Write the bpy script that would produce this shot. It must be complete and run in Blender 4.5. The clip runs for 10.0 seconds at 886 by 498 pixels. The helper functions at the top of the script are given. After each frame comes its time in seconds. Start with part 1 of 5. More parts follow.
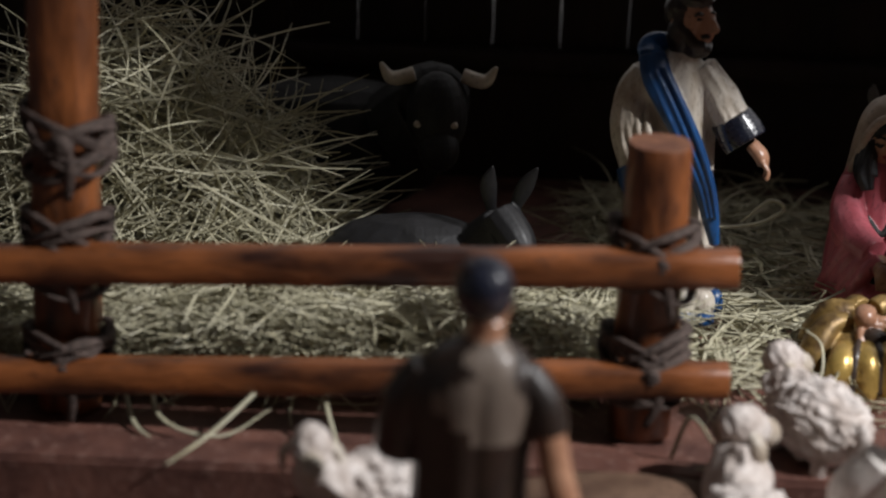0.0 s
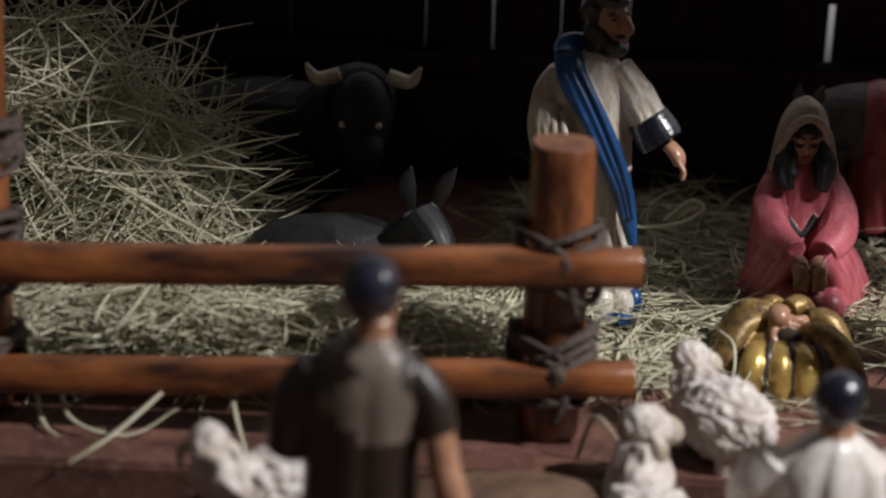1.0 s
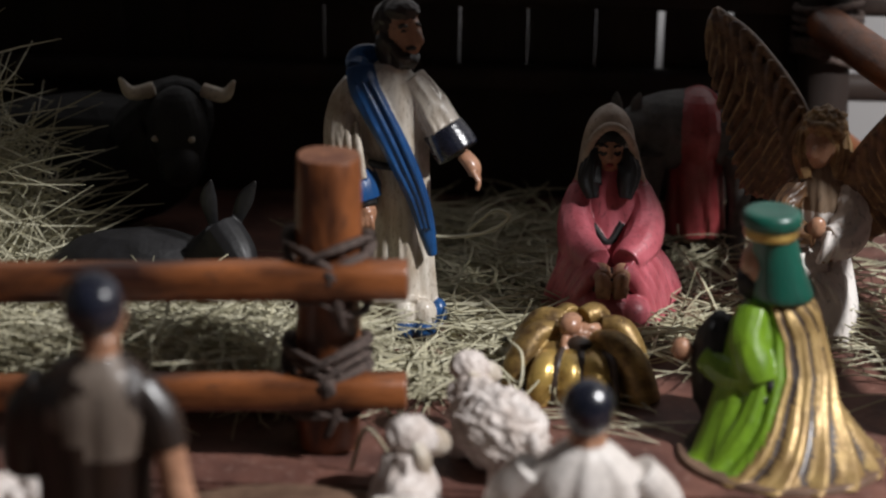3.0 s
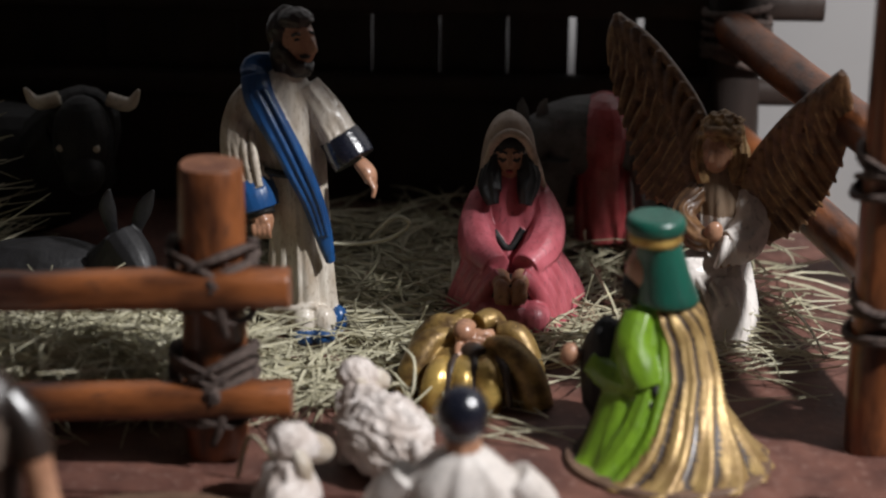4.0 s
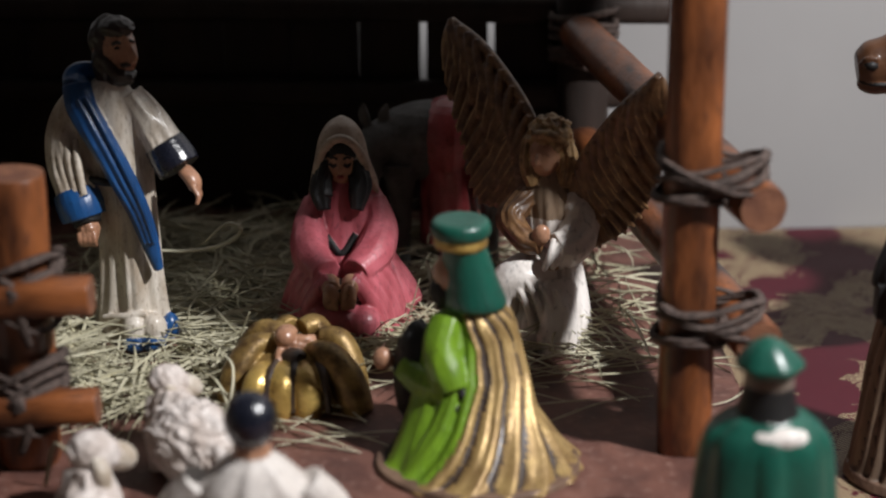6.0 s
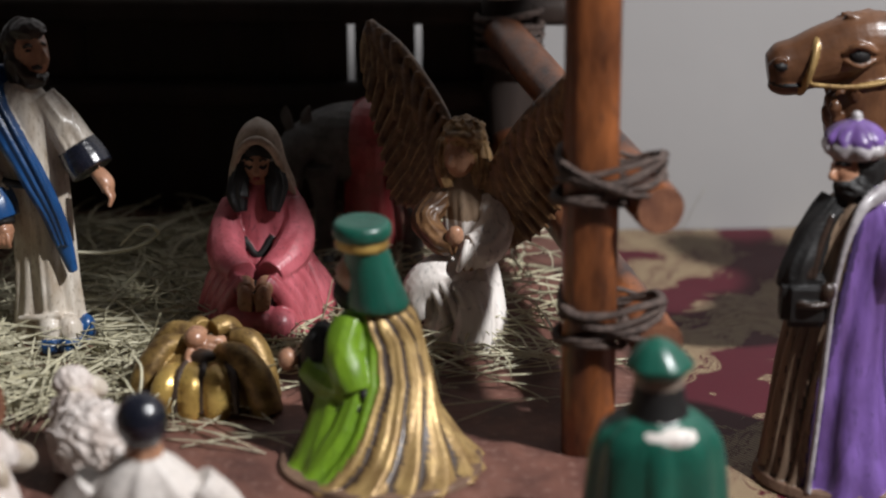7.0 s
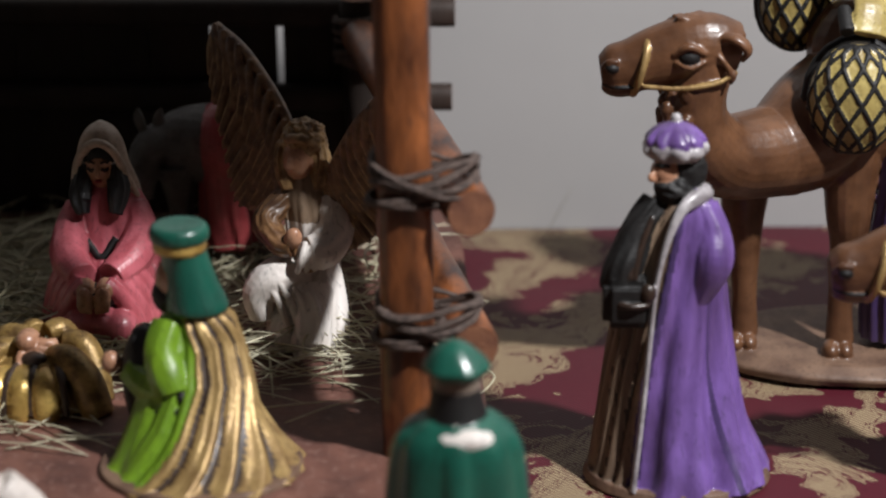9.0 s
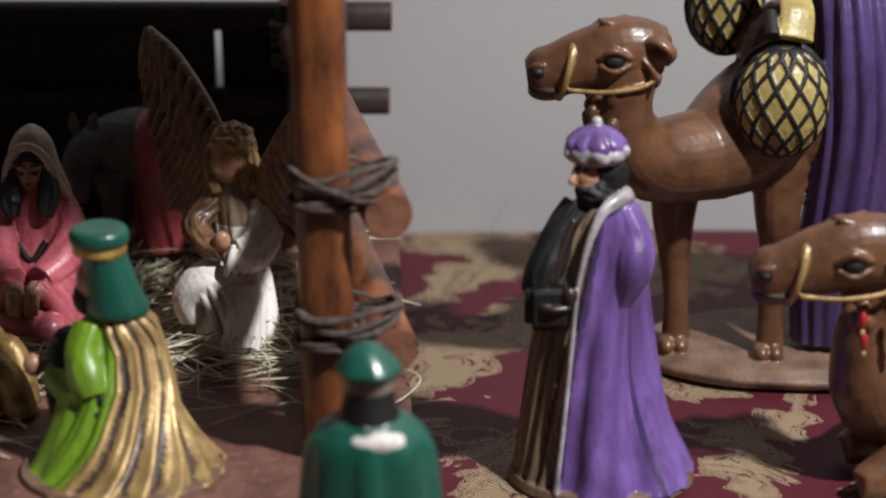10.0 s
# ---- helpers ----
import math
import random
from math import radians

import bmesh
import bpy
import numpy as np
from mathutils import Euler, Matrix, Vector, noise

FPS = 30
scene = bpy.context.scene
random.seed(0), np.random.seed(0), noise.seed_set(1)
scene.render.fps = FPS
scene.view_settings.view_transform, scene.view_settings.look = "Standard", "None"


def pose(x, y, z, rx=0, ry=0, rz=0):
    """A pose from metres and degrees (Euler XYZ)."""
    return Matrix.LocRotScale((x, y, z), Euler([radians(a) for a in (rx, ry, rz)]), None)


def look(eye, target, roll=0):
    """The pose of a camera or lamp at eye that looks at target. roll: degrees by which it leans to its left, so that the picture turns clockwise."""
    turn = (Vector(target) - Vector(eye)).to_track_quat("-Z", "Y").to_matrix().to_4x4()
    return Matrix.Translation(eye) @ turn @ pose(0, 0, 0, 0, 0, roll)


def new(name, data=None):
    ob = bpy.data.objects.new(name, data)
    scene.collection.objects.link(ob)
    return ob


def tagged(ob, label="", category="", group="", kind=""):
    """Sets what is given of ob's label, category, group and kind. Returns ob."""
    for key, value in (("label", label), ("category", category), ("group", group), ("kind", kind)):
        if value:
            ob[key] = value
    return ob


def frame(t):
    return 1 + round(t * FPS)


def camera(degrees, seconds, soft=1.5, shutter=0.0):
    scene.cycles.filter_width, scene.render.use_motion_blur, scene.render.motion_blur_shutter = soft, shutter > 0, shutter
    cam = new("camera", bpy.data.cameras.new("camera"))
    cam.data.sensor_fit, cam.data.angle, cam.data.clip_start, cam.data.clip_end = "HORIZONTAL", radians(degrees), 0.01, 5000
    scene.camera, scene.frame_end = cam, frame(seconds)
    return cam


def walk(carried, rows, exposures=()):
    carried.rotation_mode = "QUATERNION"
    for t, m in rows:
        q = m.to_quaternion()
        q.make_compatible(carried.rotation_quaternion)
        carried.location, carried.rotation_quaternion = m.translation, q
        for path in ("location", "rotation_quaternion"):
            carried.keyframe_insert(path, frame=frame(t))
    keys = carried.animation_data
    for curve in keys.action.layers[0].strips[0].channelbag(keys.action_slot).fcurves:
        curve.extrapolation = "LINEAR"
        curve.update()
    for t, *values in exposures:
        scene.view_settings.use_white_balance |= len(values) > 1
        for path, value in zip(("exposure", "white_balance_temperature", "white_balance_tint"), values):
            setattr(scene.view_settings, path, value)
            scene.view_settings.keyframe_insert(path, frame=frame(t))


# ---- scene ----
from mathutils.bvhtree import BVHTree

cam = camera(25.1, 10.0, soft=2.2)
PATH = [
    (0, (0.051, 0.025, 0.414), (-0.005, 1.897, -0.288), 1.8),
    (0.5, (0.071, 0.025, 0.413), (0.015, 1.897, -0.287), 1.9),
    (1, (0.095, 0.024, 0.415), (0.038, 1.897, -0.285), 1.8),
    (1.5, (0.129, 0.026, 0.417), (0.072, 1.899, -0.282), 1.5),
    (2, (0.153, 0.027, 0.42), (0.098, 1.9, -0.279), 1.4),
    (2.5, (0.17, 0.029, 0.418), (0.118, 1.903, -0.277), 1.3),
    (3, (0.203, 0.028, 0.421), (0.143, 1.903, -0.274), 0.9),
    (4.5, (0.277, 0.027, 0.424), (0.226, 1.904, -0.265), 0.4),
    (5, (0.303, 0.029, 0.424), (0.25, 1.906, -0.265), 0.2),
    (5.5, (0.32, 0.028, 0.425), (0.276, 1.905, -0.263), 0.1),
    (6.8, (0.378, 0.023, 0.428), (0.339, 1.901, -0.258), -0.0),
    (7, (0.388, 0.023, 0.428), (0.345, 1.901, -0.258), -0.1),
    (7.5, (0.415, 0.023, 0.428), (0.366, 1.902, -0.257), -0.1),
    (8, (0.429, 0.022, 0.432), (0.39, 1.898, -0.259), -0.1),
    (8.5, (0.449, 0.021, 0.432), (0.41, 1.898, -0.258), -0.2),
    (9, (0.472, 0.021, 0.433), (0.437, 1.898, -0.258), -0.2),
    (9.5, (0.49, 0.02, 0.434), (0.457, 1.897, -0.256), -0.2),
    (10, (0.506, 0.018, 0.433), (0.481, 1.897, -0.253), -0.1),
]
walk(cam, [(t, look(eye, target, roll)) for t, eye, target, roll in PATH])
cam.data.dof.use_dof = True
cam.data.dof.focus_distance = 1.09
cam.data.dof.aperture_fstop = 4.6

# ---- light: one warm room lamp above and in front, to the right; a dim room round it ----
world = bpy.data.worlds.new("dim_room")
world.use_nodes = True
world.node_tree.nodes["Background"].inputs[0].default_value = (0.9, 0.95, 1.0, 1)
world.node_tree.nodes["Background"].inputs[1].default_value = 0.011
scene.world = world
lamp = new("room_light", bpy.data.lights.new("room_light", "AREA"))
lamp.data.shape, lamp.data.size = "DISK", 0.07
lamp.data.energy, lamp.data.color = 28.5, (0.99, 0.98, 0.99)
lamp.matrix_world = look((1.15, 0.48, 1.10), (0.35, 1.0, 0.0))
scene.view_settings.exposure = 0.0


# ---- materials ----
def material(name, base, second=None, rough=0.45, metal=0.0, scale=60.0, bump=0.1, stretch=(1, 1, 1), contrast=0.5, coat=0.0, third=None, fine=6.0):
    """Two colours mixed by large noise, a third one by fine noise, a relief from both."""
    m = bpy.data.materials.new(name)
    m.use_nodes = True
    n, l = m.node_tree.nodes, m.node_tree.links
    b = n["Principled BSDF"]
    tc, mp = n.new("ShaderNodeTexCoord"), n.new("ShaderNodeMapping")
    mp.inputs["Scale"].default_value = stretch
    l.new(tc.outputs["Object"], mp.inputs[0])
    n1, n2 = n.new("ShaderNodeTexNoise"), n.new("ShaderNodeTexNoise")
    n1.inputs["Scale"].default_value, n1.inputs["Detail"].default_value = scale, 5
    n2.inputs["Scale"].default_value, n2.inputs["Detail"].default_value = scale * fine, 4
    for k in (n1, n2):
        l.new(mp.outputs[0], k.inputs["Vector"])
    r1 = n.new("ShaderNodeValToRGB")
    second = second or tuple(c * 0.6 for c in base)
    r1.color_ramp.elements[0].position, r1.color_ramp.elements[1].position = 0.5 - contrast * 0.3, 0.5 + contrast * 0.3
    r1.color_ramp.elements[0].color, r1.color_ramp.elements[1].color = (*second, 1), (*base, 1)
    l.new(n1.outputs[0], r1.inputs[0])
    mix = n.new("ShaderNodeMix")
    mix.data_type = "RGBA"
    r2 = n.new("ShaderNodeValToRGB")
    r2.color_ramp.elements[0].position, r2.color_ramp.elements[1].position = 0.55, 0.75
    r2.color_ramp.elements[1].color = (0.7, 0.7, 0.7, 1)
    l.new(n2.outputs[0], r2.inputs[0])
    l.new(r2.outputs[0], mix.inputs["Factor"])
    l.new(r1.outputs[0], mix.inputs["A"])
    mix.inputs["B"].default_value = (*(third or tuple(c * 0.5 for c in base)), 1)
    l.new(mix.outputs["Result"], b.inputs["Base Color"])
    b.inputs["Metallic"].default_value = metal
    rr = n.new("ShaderNodeMapRange")
    rr.inputs["To Min"].default_value, rr.inputs["To Max"].default_value = max(rough - 0.1, 0.05), min(rough + 0.15, 1)
    l.new(n2.outputs[0], rr.inputs["Value"])
    l.new(rr.outputs[0], b.inputs["Roughness"])
    b.inputs["Coat Weight"].default_value, b.inputs["Coat Roughness"].default_value = coat, 0.2
    if bump:
        bp = n.new("ShaderNodeBump")
        bp.inputs["Strength"].default_value, bp.inputs["Distance"].default_value = bump, 0.001
        add = n.new("ShaderNodeMath")
        l.new(n1.outputs[0], add.inputs[0])
        l.new(n2.outputs[0], add.inputs[1])
        l.new(add.outputs[0], bp.inputs["Height"])
        l.new(bp.outputs[0], b.inputs["Normal"])
    return m


def ceramic(name, base, second=None, rough=0.32, coat=0.25, **k):
    k.setdefault("third", tuple(c * 0.3 for c in base))
    return material(name, base, second, rough, 0.0, k.pop("scale", 70), k.pop("bump", 0.25), coat=coat, **k)


WOOD = material("red_stained_wood", (0.31, 0.100, 0.030), (0.030, 0.010, 0.006), 0.38, scale=62, stretch=(1, 1, 0.33), bump=0.5, contrast=0.5, coat=0.2, fine=4, third=(0.035, 0.015, 0.010))
WOOD_X = material("red_stained_wood_long", (0.31, 0.100, 0.030), (0.030, 0.010, 0.006), 0.38, scale=62, stretch=(0.33, 1, 1), bump=0.5, contrast=0.5, coat=0.2, fine=4, third=(0.035, 0.015, 0.010))
WOOD_Y = material("red_stained_wood_deep", (0.31, 0.100, 0.030), (0.030, 0.010, 0.006), 0.38, scale=62, stretch=(1, 0.33, 1), bump=0.5, contrast=0.5, coat=0.2, fine=4, third=(0.035, 0.015, 0.010))
WOOD_END = material("sawn_wood_end", (0.24, 0.10, 0.05), (0.12, 0.045, 0.025), 0.7, scale=90, bump=0.5)
# Also on back posts and beams, whose shade is put into this tone.
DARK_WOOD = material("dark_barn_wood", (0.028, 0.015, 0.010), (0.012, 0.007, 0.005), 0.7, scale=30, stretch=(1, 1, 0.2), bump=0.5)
CORD = material("brown_leather_cord", (0.115, 0.080, 0.066), (0.045, 0.030, 0.025), 0.75, scale=300, bump=0.6)
BOARD = material("terracotta_board_paint", (0.185, 0.082, 0.060), (0.085, 0.036, 0.028), 0.55, scale=35, bump=0.5, third=(0.26, 0.15, 0.12))
STRAW = material("pale_straw", (0.56, 0.53, 0.39), (0.36, 0.335, 0.22), 0.5, scale=25, bump=0.1, third=(0.7, 0.64, 0.42))
PLASTER = material("grey_wall_paint", (0.40, 0.392, 0.388), (0.375, 0.367, 0.364), 0.9, scale=6, bump=0.15, third=(0.39, 0.382, 0.378))
SKIN = ceramic("tan_painted_skin", (0.48, 0.26, 0.16), (0.32, 0.155, 0.09))
HAIR = ceramic("black_painted_hair", (0.012, 0.011, 0.012), (0.005, 0.005, 0.006), 0.5, 0.08)
NAVY = ceramic("dark_navy_paint", (0.012, 0.014, 0.026), (0.006, 0.007, 0.013), 0.25, 0.6)
BROWN_HAIR = ceramic("dark_brown_paint", (0.03, 0.016, 0.01), (0.012, 0.007, 0.005), 0.4)
CREAM = ceramic("aged_cream_paint", (0.74, 0.69, 0.61), (0.36, 0.28, 0.20), 0.5, third=(0.20, 0.14, 0.09), stretch=(1, 1, 0.4), contrast=0.8, scale=110)
TAN = ceramic("antique_tan_paint", (0.30, 0.215, 0.145), (0.16, 0.105, 0.065), 0.5, stretch=(1, 1, 0.3), contrast=0.9)
BLUE = ceramic("bright_blue_paint", (0.014, 0.092, 0.28), (0.007, 0.028, 0.085), stretch=(1, 1, 0.3), contrast=0.9)
PINK = ceramic("rose_pink_paint", (0.60, 0.155, 0.19), (0.34, 0.06, 0.075), 0.36, 0.25, stretch=(1, 1, 0.4), contrast=0.8, scale=90)
RED = ceramic("dull_red_paint", (0.38, 0.065, 0.07), (0.24, 0.035, 0.04))
VEIL = ceramic("beige_veil_paint", (0.50, 0.40, 0.32), (0.33, 0.25, 0.19), 0.5)
GOLD = material("antique_gold_paint", (0.52, 0.36, 0.145), (0.20, 0.115, 0.045), 0.38, 0.35, 90, 0.3, stretch=(1, 1, 0.16), contrast=0.8, third=(0.07, 0.04, 0.018))
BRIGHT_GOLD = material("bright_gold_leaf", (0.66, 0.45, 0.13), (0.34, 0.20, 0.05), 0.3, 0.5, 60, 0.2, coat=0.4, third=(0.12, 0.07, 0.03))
DARK_GOLD = material("dark_gold_paint", (0.40, 0.26, 0.085), (0.10, 0.055, 0.02), 0.36, 0.35, 110, 0.3, contrast=0.6, third=(0.05, 0.028, 0.012))
LIME = ceramic("lime_green_paint", (0.21, 0.37, 0.022), (0.085, 0.17, 0.012), stretch=(1, 1, 0.3), contrast=0.9)
GREEN = ceramic("dark_teal_green_paint", (0.010, 0.105, 0.070), (0.006, 0.055, 0.038), 0.34, 0.3, stretch=(1, 1, 0.3), contrast=0.9)
PURPLE = ceramic("purple_paint", (0.20, 0.11, 0.38), (0.06, 0.03, 0.10), 0.33, 0.4, stretch=(1, 1, 0.25), contrast=0.7, scale=60)
GREY = ceramic("antique_grey_paint", (0.26, 0.21, 0.17), (0.08, 0.055, 0.04), 0.5, stretch=(1, 1, 0.3), contrast=0.9)
WHITE = ceramic("chalk_white_paint", (0.78, 0.74, 0.70), (0.56, 0.50, 0.45), 0.55, 0.1, stretch=(1, 1, 0.3), contrast=0.9)
WOOL = ceramic("dirty_white_wool_paint", (0.72, 0.66, 0.62), (0.50, 0.42, 0.37), 0.6, 0.1, bump=0.5, third=(0.25, 0.18, 0.15))
CAMEL = ceramic("camel_brown_paint", (0.150, 0.068, 0.032), (0.070, 0.029, 0.013), 0.38, 0.25, scale=45, third=(0.075, 0.032, 0.015))
WING = ceramic("brown_gilt_wing_paint", (0.22, 0.115, 0.05), (0.08, 0.035, 0.016), 0.42, scale=140)
GILT = ceramic("worn_gilt_brown_paint", (0.40, 0.25, 0.11), (0.14, 0.075, 0.03), 0.5, 0.06, scale=160)
# Antique glaze that also paints in the shade of folds and grooves.
GLAZE_SHADE = ceramic("dark_brown_glaze_and_shade", (0.055, 0.032, 0.02), (0.025, 0.014, 0.009), 0.45)
# Violet darkened for shade, in the cloak's folds and on the camel's drape.
SHADED_VIOLET = ceramic("shaded_violet_paint", (0.085, 0.05, 0.165), (0.03, 0.018, 0.06), 0.35, 0.3, stretch=(1, 1, 0.3), contrast=0.9)
YELLOW_GOLD = ceramic("dull_yellow_gold_paint", (0.44, 0.35, 0.12), (0.26, 0.19, 0.06), 0.4, 0.2)
SILVER = ceramic("dull_silver_paint", (0.45, 0.43, 0.44), (0.20, 0.18, 0.19), 0.35, 0.3)
DUSK = ceramic("ash_grey_paint", (0.12, 0.116, 0.112), (0.05, 0.047, 0.045), 0.6, 0.02)
SCARLET = ceramic("scarlet_paint", (0.45, 0.02, 0.02), (0.28, 0.01, 0.01))
BLACK = ceramic("black_paint", (0.006, 0.005, 0.005), (0.003, 0.003, 0.003), 0.6, 0.0)
HORN = ceramic("bone_white_horn", (0.62, 0.55, 0.45), (0.40, 0.33, 0.25), 0.4)
# Grey darkened to put the stable's shade into the donkey's colour.
DONKEY = ceramic("shaded_grey_donkey_paint", (0.014, 0.0135, 0.015), (0.007, 0.0065, 0.007), 0.5, 0.04)
ROBE = ceramic("striped_brown_robe_paint", (0.30, 0.21, 0.14), (0.05, 0.03, 0.02), 0.5, scale=120, stretch=(1, 1, 0.06), contrast=0.9, third=(0.03, 0.018, 0.012))
CLAY = ceramic("terracotta_base_paint", (0.19, 0.115, 0.075), (0.105, 0.058, 0.038), 0.6, 0.05)


# ---- mesh helpers ----
def link(name, bm, mats, parent=None, smooth=True):
    me = bpy.data.meshes.new(name)
    bmesh.ops.recalc_face_normals(bm, faces=bm.faces)
    bm.to_mesh(me)
    bm.free()
    for m in mats if isinstance(mats, (list, tuple)) else [mats]:
        me.materials.append(m)
    if smooth:
        me.polygons.foreach_set("use_smooth", [True] * len(me.polygons))
    ob = new(name, me)
    ob.parent = parent
    return ob


def part(name, bm, mat, parent, label="", smooth=True):
    ob = link(name, bm, mat, parent, smooth)
    return tagged(ob, label)


def base_of(name, x, y, z, label, category, group="", kind="", rz=0):
    ob = new(name)
    ob.matrix_world = pose(x, y, z, 0, 0, rz)
    return tagged(ob, label, category, group, kind)


def spline(rows, n):
    """Smooth rows of numbers to n steps between each two."""
    rows = np.array(rows, float)
    p = np.vstack([2 * rows[0] - rows[1], rows, 2 * rows[-1] - rows[-2]])
    out = []
    for i in range(1, len(p) - 2):
        for k in range(n):
            u = k / n
            out.append(0.5 * (2 * p[i] + (p[i + 1] - p[i - 1]) * u + (2 * p[i - 1] - 5 * p[i] + 4 * p[i + 1] - p[i + 2]) * u * u + (3 * p[i] - p[i - 1] - 3 * p[i + 1] + p[i + 2]) * u ** 3))
    return np.array(out + [rows[-1]])


def skin_rings(bm, rings, mat, caps=True):
    """Faces between rings of points; mat: an index, or a function of (turn 0..1, length 0..1)."""
    vs = [[bm.verts.new(p) for p in r] for r in rings]
    n = len(vs[0])
    for i in range(len(vs) - 1):
        for j in range(n):
            f = bm.faces.new((vs[i][j], vs[i][(j + 1) % n], vs[i + 1][(j + 1) % n], vs[i + 1][j]))
            f.material_index = mat((j + 0.5) / n, (i + 0.5) / (len(vs) - 1)) if callable(mat) else mat
    if caps:
        for r, u in ((vs[0], 0.0), (vs[-1], 1.0)):
            f = bm.faces.new(r)
            f.material_index = mat(0.0, u) if callable(mat) else mat


def loft(bm, rows, mat=0, n=56, steps=5, folds=(), caps=True, wrinkle=0.0, valley_shade=None, sweep=None, swell=None):
    """A draped body. rows: cx, cy, z, rx, ry. folds: (count, depth at the foot, depth at the top, phase, from turn, to turn); sweep turns them with height, swell adds girth."""
    rows = spline(rows, steps)
    rings = []

    def fold(w, u):
        k, drift = 0.0, sweep(u) if sweep else 0.0
        for count, foot, top, phase, lo, hi in folds:
            if lo <= w <= hi:
                edge = min(1, min(w - lo, hi - w) / 0.04) if hi - lo < 0.99 else 1
                s = math.cos(count * 2 * math.pi * (w - drift) + phase + 1.2 * math.sin(2.2 * u + phase) + 1.8 * noise.noise((2.2 * math.cos(2 * math.pi * w), 2.2 * math.sin(2 * math.pi * w), u * 1.6 + phase * 3)))
                k += edge * (foot + (top - foot) * u) * (s - 0.35 * s * s)
        return k

    # Fold valleys can take a darker paint: antique wash and painted shade.
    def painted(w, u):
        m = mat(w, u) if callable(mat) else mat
        if valley_shade and m in valley_shade[0] and fold(w, u) < valley_shade[1] * (1 - 0.5 * u):
            return valley_shade[2]
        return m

    for i, (cx, cy, z, rx, ry) in enumerate(rows):
        u = i / (len(rows) - 1)
        ring = []
        for j in range(n):
            a = 2 * math.pi * j / n
            k = 1.0 + fold(j / n, u) + (swell(j / n, u) if swell else 0.0)
            if wrinkle:
                k += wrinkle * noise.noise((cx * 40 + math.cos(a) * 2, math.sin(a) * 2 + cy * 40, z * 120))
            ring.append((cx + rx * k * math.cos(a), cy + ry * k * math.sin(a), z))
        rings.append(ring)
    skin_rings(bm, rings, painted, caps)


def tube(bm, pts, radii, mat=0, n=14, steps=5, flat=1.0, caps=True, rough=0.0):
    """A limb along points, with a radius at each; flat squashes it across."""
    rows = spline([(*p, r) for p, r in zip(pts, radii)], steps)
    rings, side = [], None
    for i, (x, y, z, r) in enumerate(rows):
        d = Vector(rows[min(i + 1, len(rows) - 1)][:3] - rows[max(i - 1, 0)][:3]).normalized()
        if side is None:
            side = d.cross(Vector((0, 0, 1)) if abs(d.z) < 0.9 else Vector((0, 1, 0))).normalized()
        side = (side - d * side.dot(d)).normalized()
        up = d.cross(side)
        ring = []
        for j in range(n):
            a = 2 * math.pi * j / n
            k = r * (1 + rough * noise.noise((x * 60 + j * 0.7, y * 60, z * 60)))
            ring.append(Vector((x, y, z)) + side * (k * math.cos(a)) + up * (k * flat * math.sin(a)))
        rings.append(ring)
    skin_rings(bm, rings, mat, caps)


def ball(bm, c, r, mat=0, turn=(0, 0, 0), seg=20, lumps=0.0, freq=2.5):
    """An egg with three radii, turned by degrees, with lumps if wanted."""
    m = pose(*c, *turn)
    made = bmesh.ops.create_uvsphere(bm, u_segments=seg, v_segments=max(8, seg * 2 // 3), radius=1.0)
    for v in made["verts"]:
        k = 1 + (lumps * noise.noise(v.co * freq + Vector(c) * 50) if lumps else 0)
        v.co = m @ Vector((v.co.x * r[0] * k, v.co.y * r[1] * k, v.co.z * r[2] * k))
        for f in v.link_faces:
            f.material_index = mat


def ribbon(bm, pts, widths, thick, mat=0, steps=5):
    """A flat painted band lying along points; its width is across the way and the given facing."""
    rows = spline([(*p, w) for p, w in zip(pts, widths)], steps)
    rings = []
    for i, (x, y, z, w) in enumerate(rows):
        d = Vector(rows[min(i + 1, len(rows) - 1)][:3] - rows[max(i - 1, 0)][:3]).normalized()
        face = Vector((0.15, -1, 0.25)).normalized()
        s = d.cross(face).normalized()
        f = s.cross(d).normalized()
        c = Vector((x, y, z))
        rings.append([c + s * (w * math.cos(a)) + f * (thick * math.sin(a)) for a in [2 * math.pi * j / 12 for j in range(12)]])
    skin_rings(bm, rings, mat)


def box(bm, lo, hi, bevel=0.0, mat=0):
    made = bmesh.ops.create_cube(bm, size=1.0)
    vs = made["verts"]
    for v in vs:
        v.co = Vector([lo[k] if v.co[k] < 0 else hi[k] for k in range(3)])
    fs = list({f for v in vs for f in v.link_faces})
    for f in fs:
        f.material_index = mat
    if bevel:
        es = list({e for f in fs for e in f.edges})
        made = bmesh.ops.bevel(bm, geom=es, offset=bevel, segments=2, affect="EDGES")
        for f in made["faces"]:
            f.material_index = mat


